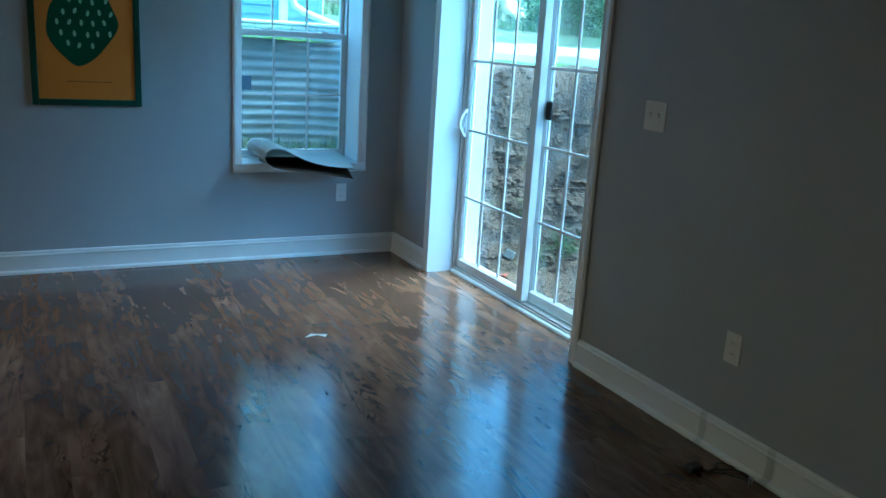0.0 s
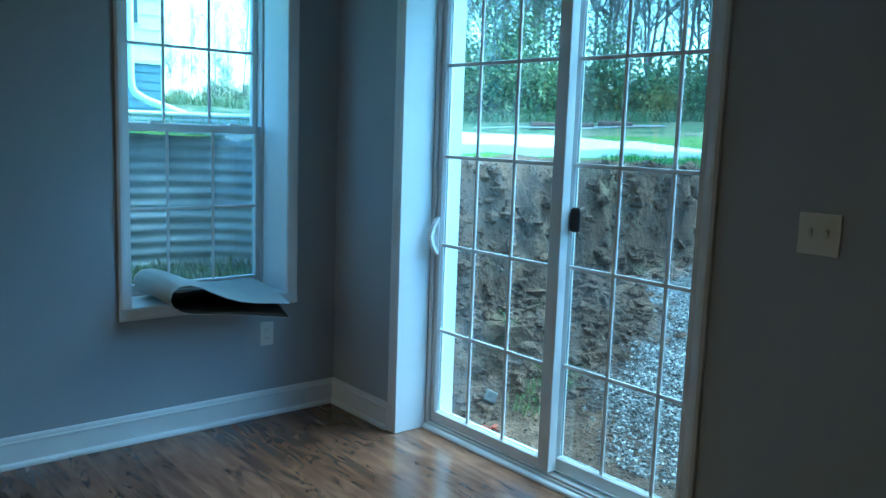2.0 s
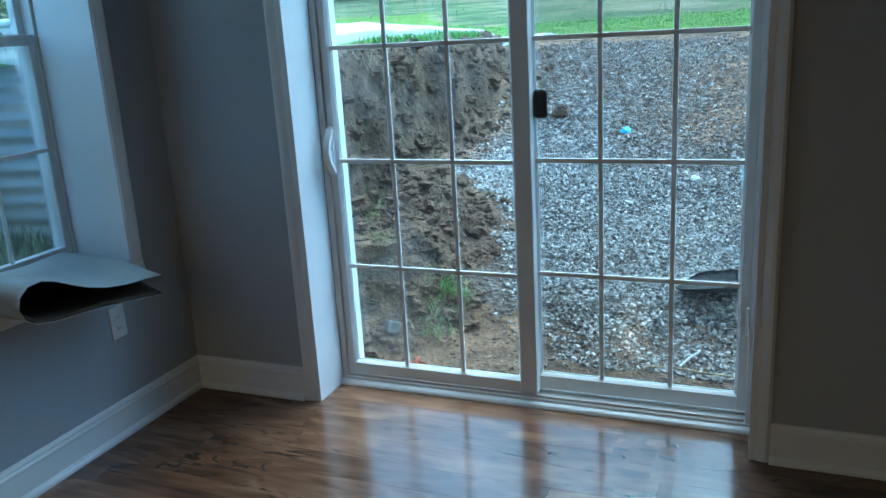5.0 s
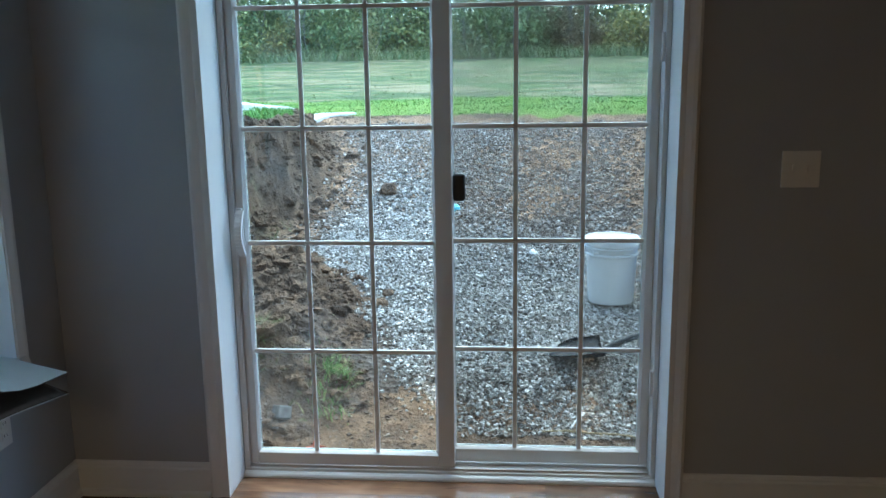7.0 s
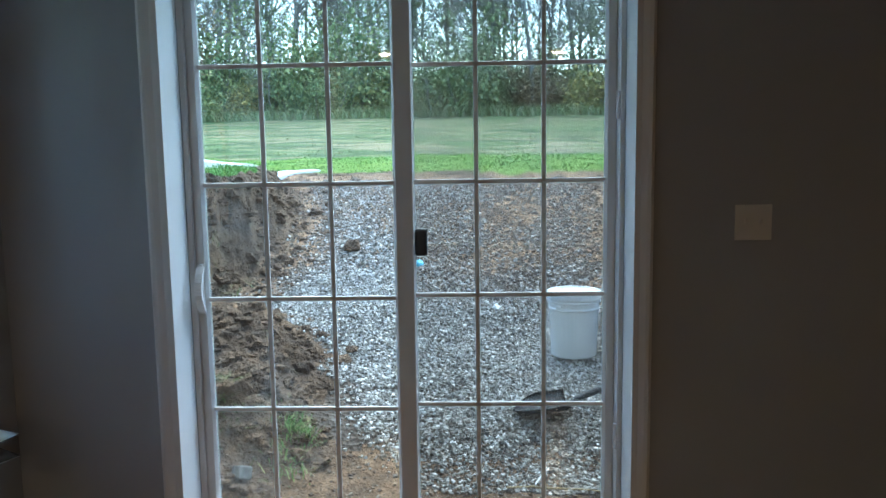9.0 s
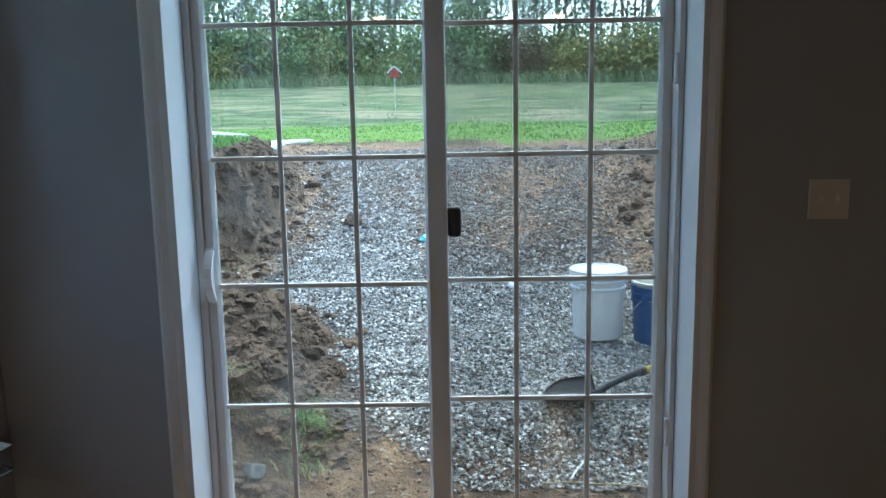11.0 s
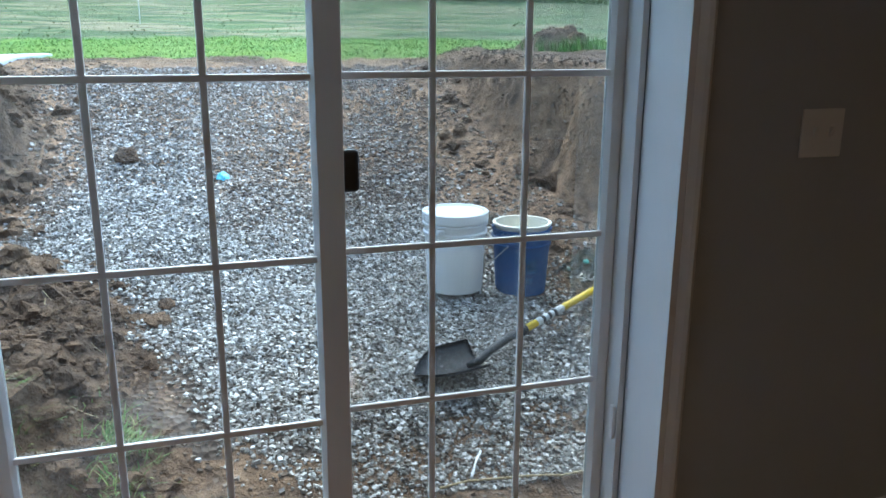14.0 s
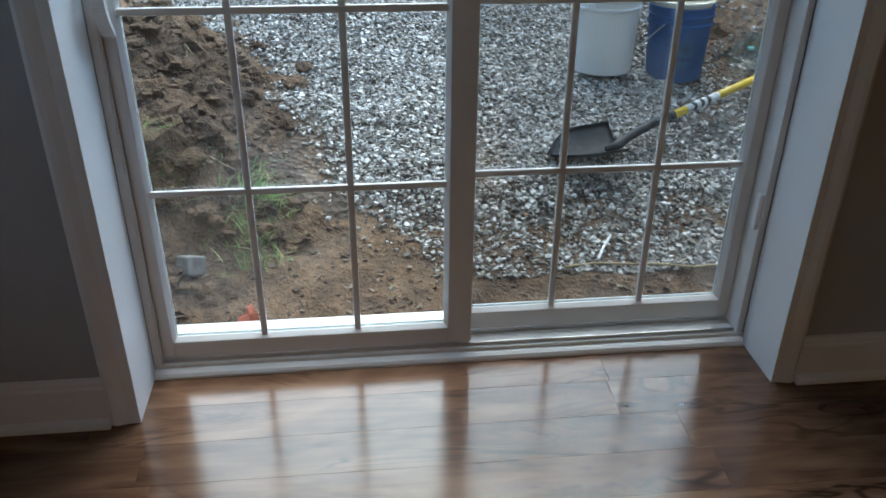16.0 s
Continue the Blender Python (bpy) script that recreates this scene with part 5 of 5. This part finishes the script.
# ---- woods ----
def branchy(seed, tall, lean, leaf_n, leaf_mat, leaf_r, name="tree", spread=1.0):
    r = random.Random(seed)
    t = thing(name, (0, 0, 0))
    bm = bmesh.new()
    tips = []
    h = tall
    trunk_pts, rad = [], []
    px = py = 0.0
    for k in range(9):
        f = k / 8
        px += r.uniform(-0.2, 0.2) + lean * 0.2
        py += r.uniform(-0.2, 0.2)
        trunk_pts.append((px, py, -0.3 + f * h))
        rad.append(0.062 * (tall / 14) * (1 - 0.88 * f) + 0.012)
    tube(trunk_pts, 0.1, 7, bm, rad)
    trunk = part("trunk", bm, BARK, t, "slender grey-brown trunk", smooth=True)
    bl = bmesh.new()
    for _ in range(int(34 * spread)):
        f = r.uniform(0.22, 0.97)
        i = int(f * 8)
        a, b = Vector(trunk_pts[i]), Vector(trunk_pts[min(8, i + 1)])
        p = a.lerp(b, f * 8 - i)
        ang, rise, ln = r.uniform(0, 6.28), r.uniform(0.55, 1.3), r.uniform(0.14, 0.32) * h * (1.15 - f * 0.7) * spread
        pts, q = [p], p.copy()
        d = Vector((math.cos(ang), math.sin(ang), rise)).normalized()
        for k in range(4):
            d = (d + Vector((r.uniform(-0.25, 0.25), r.uniform(-0.25, 0.25), r.uniform(-0.05, 0.28)))).normalized()
            q = q + d * ln / 4
            pts.append(q.copy())
        r0 = 0.035 * (1.1 - f) * tall / 14 + 0.010
        tube(pts, r0, 4, bl, [r0, r0 * 0.8, r0 * 0.6, r0 * 0.4, r0 * 0.2], caps=False)
        tips += pts[1:]
        for _ in range(9):
            s = pts[r.randint(1, 4)]
            e = Vector((r.uniform(-1, 1), r.uniform(-1, 1), r.uniform(0.1, 1.2))).normalized() * ln * r.uniform(0.3, 0.6)
            m = s + e * 0.5 + Vector((r.uniform(-0.1, 0.1), r.uniform(-0.1, 0.1), 0.05))
            tube([s, m, s + e], r0 * 0.4, 3, bl, [r0 * 0.4, r0 * 0.28, r0 * 0.12], caps=False)
            tips += [m, s + e]
    tagged(part("limbs", bl, BARK, t, "thin bare limbs and twigs"), kind="stuff")
    vs, fs = [], []
    for k in range(leaf_n):
        c = r.choice(tips)
        c = c + Vector((r.gauss(0, leaf_r), r.gauss(0, leaf_r), r.gauss(0, leaf_r * 0.8)))
        sz = r.uniform(0.03, 0.062)
        q = Euler((r.uniform(-1, 1), r.uniform(-1, 1), r.uniform(0, 6.28))).to_matrix()
        for vx, vy in ((-1, 0), (0, -0.55), (1, 0), (0, 0.55)):
            vs.append(tuple(c + q @ Vector((vx * sz, vy * sz, 0.02 * vx))))
        fs.append((4 * k, 4 * k + 1, 4 * k + 2, 4 * k + 3))
    me = bpy.data.meshes.new("crown")
    me.from_pydata(vs, [], fs)
    me.materials.append(leaf_mat)
    ob = new("crown", me)
    ob.parent = t
    tagged(ob, "sparse autumn leaves")
    return t


def shrub(seed, tall, n, leaf_mat):
    r = random.Random(seed)
    t = thing("shrub", (0, 0, 0))
    bl = bmesh.new()
    tips = []
    for _ in range(16):
        a, ln = r.uniform(0, 6.28), tall * r.uniform(0.5, 1.0)
        p, d, pts = Vector((r.gauss(0, 0.3), r.gauss(0, 0.3), -0.1)), Vector((math.cos(a) * 0.5, math.sin(a) * 0.5, 1.0)).normalized(), []
        for k in range(5):
            pts.append(p.copy())
            d = (d + Vector((r.uniform(-0.3, 0.3), r.uniform(-0.3, 0.3), r.uniform(-0.15, 0.1)))).normalized()
            p = p + d * ln / 4
        tube(pts, 0.02, 4, bl, [0.022, 0.018, 0.013, 0.008, 0.004], caps=False)
        tips += pts[1:]
    part("stems", bl, BARK, t, "thin woody stems")
    vs, fs = [], []
    for k in range(n):
        c = r.choice(tips) + Vector((r.gauss(0, 0.26), r.gauss(0, 0.26), r.gauss(0, 0.22)))
        c.z = max(0.03, c.z)
        sz = r.uniform(0.035, 0.08)
        q = Euler((r.uniform(-1.2, 1.2), r.uniform(-1.2, 1.2), r.uniform(0, 6.28))).to_matrix()
        for vx, vy in ((-1, 0), (0, -0.5), (1, 0), (0, 0.5)):
            vs.append(tuple(c + q @ Vector((vx * sz, vy * sz, 0.02 * vx))))
        fs.append((4 * k, 4 * k + 1, 4 * k + 2, 4 * k + 3))
    me = bpy.data.meshes.new("foliage")
    me.from_pydata(vs, [], fs)
    me.materials.append(leaf_mat)
    ob = new("foliage", me)
    ob.parent = t
    tagged(ob, "dense small leaves")
    return t


def woods():
    r = random.Random(11)
    kinds = [
        (branchy(1, 15, 0.3, 2600, LEAF_GREEN, 0.45), "tall slender tree with sparse green leaves at the field edge"),
        (branchy(2, 17, -0.2, 1500, LEAF_GOLD, 0.4), "tall nearly bare tree with a few yellow leaves"),
        (branchy(3, 11, 0.5, 2800, LEAF_GREEN, 0.55), "leafy green tree at the field edge"),
        (branchy(4, 16, 0.0, 900, LEAF_RUST, 0.35), "tall bare-limbed autumn tree at the field edge"),
        (branchy(5, 7, 0.6, 3000, LEAF_GOLD, 0.42, spread=1.2), "small yellow-leaved autumn tree"),
        (branchy(6, 18, -0.4, 1800, LEAF_GREEN, 0.45),"tall slender tree with sparse green leaves at the field edge"),
        (branchy(7, 6, 0.4, 3200, LEAF_GREEN, 0.5, spread=1.3), "small leafy green tree among the brush"),
    ]
    bushes = [
        (shrub(1, 1.9, 4200, LEAF_BRUSH), "dense green shrub at the edge of the woods"),
        (shrub(2, 2.6, 4600, LEAF_GREEN), "tall green shrub at the edge of the woods"),
        (shrub(3, 1.4, 3000, LEAF_GOLD), "yellowing shrub at the edge of the woods"),
        (shrub(4, 2.2, 3400, LEAF_RUST), "brown autumn shrub at the edge of the woods"),
    ]
    used = set()

    def put(k, pool, ang, dist, cat, grp, smin, smax):
        src, label = pool[k]
        if ang > 57:
            dist, smin, smax = dist * 1.3, smin * 0.36, smax * 0.36
        x, y = 2.6 + dist * math.cos(radians(ang)), 3.0 + dist * math.sin(radians(ang))
        m = pose(x, y, height(x, y), 0, 0, r.uniform(0, 360))
        if src.name in used:
            ob = copy_thing(src, m)
        else:
            used.add(src.name)
            ob = src
            ob.matrix_basis = m
        sc = r.uniform(smin, smax)
        ob.scale = (sc, sc, sc * r.uniform(0.9, 1.1))
        tagged(ob, label, cat, grp)

    for k in range(190):
        ang = -32 + 122 * ((k + r.random()) / 190)
        put(r.choice((0, 1, 1, 1, 2, 3, 3, 3, 4, 5, 5, 6)), kinds, ang, r.uniform(31, 47), "tree", "trees of the woods", 0.8, 1.2)
    for k in range(64):
        put(r.choice((1, 3, 5, 0)), kinds, -32 + 122 * ((k + r.random()) / 64), r.uniform(47, 62), "tree", "trees of the woods", 0.9, 1.3)
    for k in range(130):
        ang = -32 + 122 * ((k + r.random()) / 130)
        put(r.choice((0, 0, 1, 1, 2, 3)), bushes, ang, r.uniform(29.5, 36), "shrub", "shrubs along the woods", 0.6, 1.9)


woods()

roots = []
for _ in range(16000):
    a, d = radians(rng.uniform(-32, 88)), rng.uniform(27.5, 31.0)
    x, y = 2.6 + d * math.cos(a), 3.0 + d * math.sin(a)
    roots.append((x, y, height(x, y) - 0.02))
blades("tall_grass", roots, 0.5, 0.012, 1.3, BLADE_DULL, "tall unmown grass along the edge of the woods")
roots = []
for _ in range(7000):
    a, d = radians(rng.uniform(-32, 88)), 9.6 + 18 * rng.random() ** 1.4
    x, y = 2.6 + d * math.cos(a), 3.0 + d * math.sin(a)
    roots.append((x, y, height(x, y) - 0.01))
blades("field_grass", roots, 0.035, 0.010, 3.0, BLADE_DULL, "short dull green and straw field grass")


def far_edge():
    """A pale gravel strip and a few felled logs at the far corner of the field."""
    bm = grid_sheet(lambda u, v: (16.0 + 4.4 * u + 0.9 * v, 19.2 - 3.6 * u + 0.9 * v, height(16.0 + 4.4 * u + 0.9 * v, 19.2 - 3.6 * u + 0.9 * v) + 0.03), 30, 6, 0.05)
    single("pavement_far", bm, CONCRETE, "pale gravel strip at the far side of the field", "pavement", kind="structure")
    r = random.Random(8)
    RED = plain("brown_log", (0.13, 0.08, 0.055), 0.9, vary=0.3, scale=12)
    for k in range(3):
        x, y = 18.2 + 0.75 * k + r.uniform(-0.2, 0.2), 18.4 - 0.62 * k
        z = height(x, y)
        a = r.uniform(-0.9, -0.4)
        d = Vector((math.cos(a), math.sin(a), 0)) * r.uniform(0.35, 0.6)
        p = Vector((x, y, z + 0.07))
        single("log", tube([p - d, p, p + d], 0.1, 10, radii=[0.10, 0.105, 0.09]), RED, "short brown log lying at the edge of the woods", "log", "felled logs", origin=(x, y, z))


far_edge()


# ---- neighbouring house ----
def neighbour_house():
    BLUE = plain("blue_grey_siding", (0.16, 0.21, 0.27), 0.6, vary=0.08)
    WHITE = plain("white_siding", (0.80, 0.80, 0.80), 0.55, vary=0.04)
    ROOFM = plain("dark_shingle", (0.05, 0.05, 0.055), 0.9, vary=0.3)
    DARKG = plain("dark_window_glass", (0.05, 0.07, 0.09), 0.08)
    gz = 1.25
    t = thing("house", (0, 11, gz), "two-tone house with blue-grey lap siding and white upper floor", "house")

    def siding(x0, x1, y, z0, z1, step, m, name="siding"):
        bm = bmesh.new()
        k = 0
        while z0 + k * step < z1 - 1e-3:
            a, b = z0 + k * step, min(z1, z0 + (k + 1) * step)
            prism([(y - 0.022, a), (y, a), (y, b), (y - 0.006, b)], "x", x0, x1, bm)
            k += 1
        part(name, bm, m, t)

    part("wall", box(-7, 3.37, 11.0, 18, gz - 0.4, 6.5), WHITE, t, "main walls")
    siding(-7, 3.33, 10.999, gz, 2.58, 0.12, BLUE, "lower_siding")
    siding(-7, 3.33, 10.999, 2.64, 6.5, 0.20, WHITE, "upper_siding")
    part("corner_trim", box(3.28, 3.40, 10.96, 11.05, gz, 6.5, 0.004), WHITE, t, "white corner board")
    part("belt_trim", box(-7, 3.279, 10.965, 11.0, 2.581, 2.639, 0.003), WHITE, t)
    part("wing", box(3.38, 4.45, 12.6, 18, gz - 0.4, 6.5), WHITE, t, "rear wing")
    siding(3.401, 4.42, 12.598, gz, 2.20, 0.12, BLUE, "lower_siding")
    siding(3.401, 4.42, 12.598, 2.26, 6.5, 0.20, WHITE, "upper_siding")
    part("belt_trim", box(3.401, 4.47, 12.55, 12.598, 2.201, 2.259, 0.003), WHITE, t)
    w = part("window", box(3.92, 4.12, 12.545, 12.575, 2.70, 3.55, 0.004), WHITE, t, "narrow white-framed window")
    part("pane", box(3.945, 4.095, 12.538, 12.5448, 2.73, 3.52), DARKG, w, "dark reflecting glass")
    part("roof", prism([(10.6, 6.4), (14.5, 8.6), (18.4, 6.4), (18.4, 6.55), (14.5, 8.75), (10.6, 6.55)], "x", -7.4, 4.8), ROOFM, t, "dark shingle roof")
    pts = [(3.44, 10.93, 6.3), (3.44, 10.93, 1.95), (3.45, 10.93, 1.82), (3.49, 10.92, 1.74), (3.60, 10.9, 1.67), (4.25, 10.75, 1.44)]
    part("downspout", tube(pts, 0.045, 8), WHITE, t, "white downspout with a slanting foot", smooth=True)


neighbour_house()

# ---- floor planks ----
PW, PL, GAP = 0.127, 1.22, 0.00004


def plank_mesh(x0, x1, y0, y1):
    bm = box(x0 + GAP, x1 - GAP, y0 + GAP, y1 - GAP, -0.011, 0.0)
    top = [e for e in bm.edges if all(v.co.z > -0.001 for v in e.verts)]
    bmesh.ops.bevel(bm, geom=top, offset=0.0004, segments=1, affect="EDGES")
    return bm


def lay_planks():
    shared = None
    rest_v, rest_f = [], []
    r = random.Random(2)
    n_obj = 0
    col = 0
    x = 2.4788
    while x > WEST:
        x0 = max(WEST, x - PW)
        off = r.uniform(0, PL)
        y = SOUTH - off
        lo_lim, hi_lim = (DY0 - 0.005, DY1) if x0 > EAST - 0.005 else (SOUTH, NORTH)
        while y < hi_lim:
            a, b = max(lo_lim, y), min(hi_lim, y + PL)
            if b - a > 0.02:
                near = x0 > -1.6 and b > 0.0
                full = b - a > PL - 1e-6 and x - x0 > PW - 1e-6
                if near and n_obj < 300:
                    if full:
                        if shared is None:
                            shared = finish("plank", plank_mesh(-PW, 0, 0, PL), FLOOR)
                        me = shared
                    else:
                        me = finish("plank", plank_mesh(x0 - x, 0, 0, b - a), FLOOR)
                    ob = new("plank", me)
                    ob.location = (x, a, 0)
                    ob.parent = floor
                    n_obj += 1
                else:
                    bm = plank_mesh(x0, x, a, b)
                    bm.verts.index_update()
                    k = len(rest_v)
                    rest_v += [tuple(v.co) for v in bm.verts]
                    rest_f += [tuple(v.index + k for v in f.verts) for f in bm.faces]
                    bm.free()
            y += PL
        x -= PW
        col += 1
    raw("far_planks", rest_v, rest_f, FLOOR, "more of the same laminate planks", "", "stuff", floor)


lay_planks()
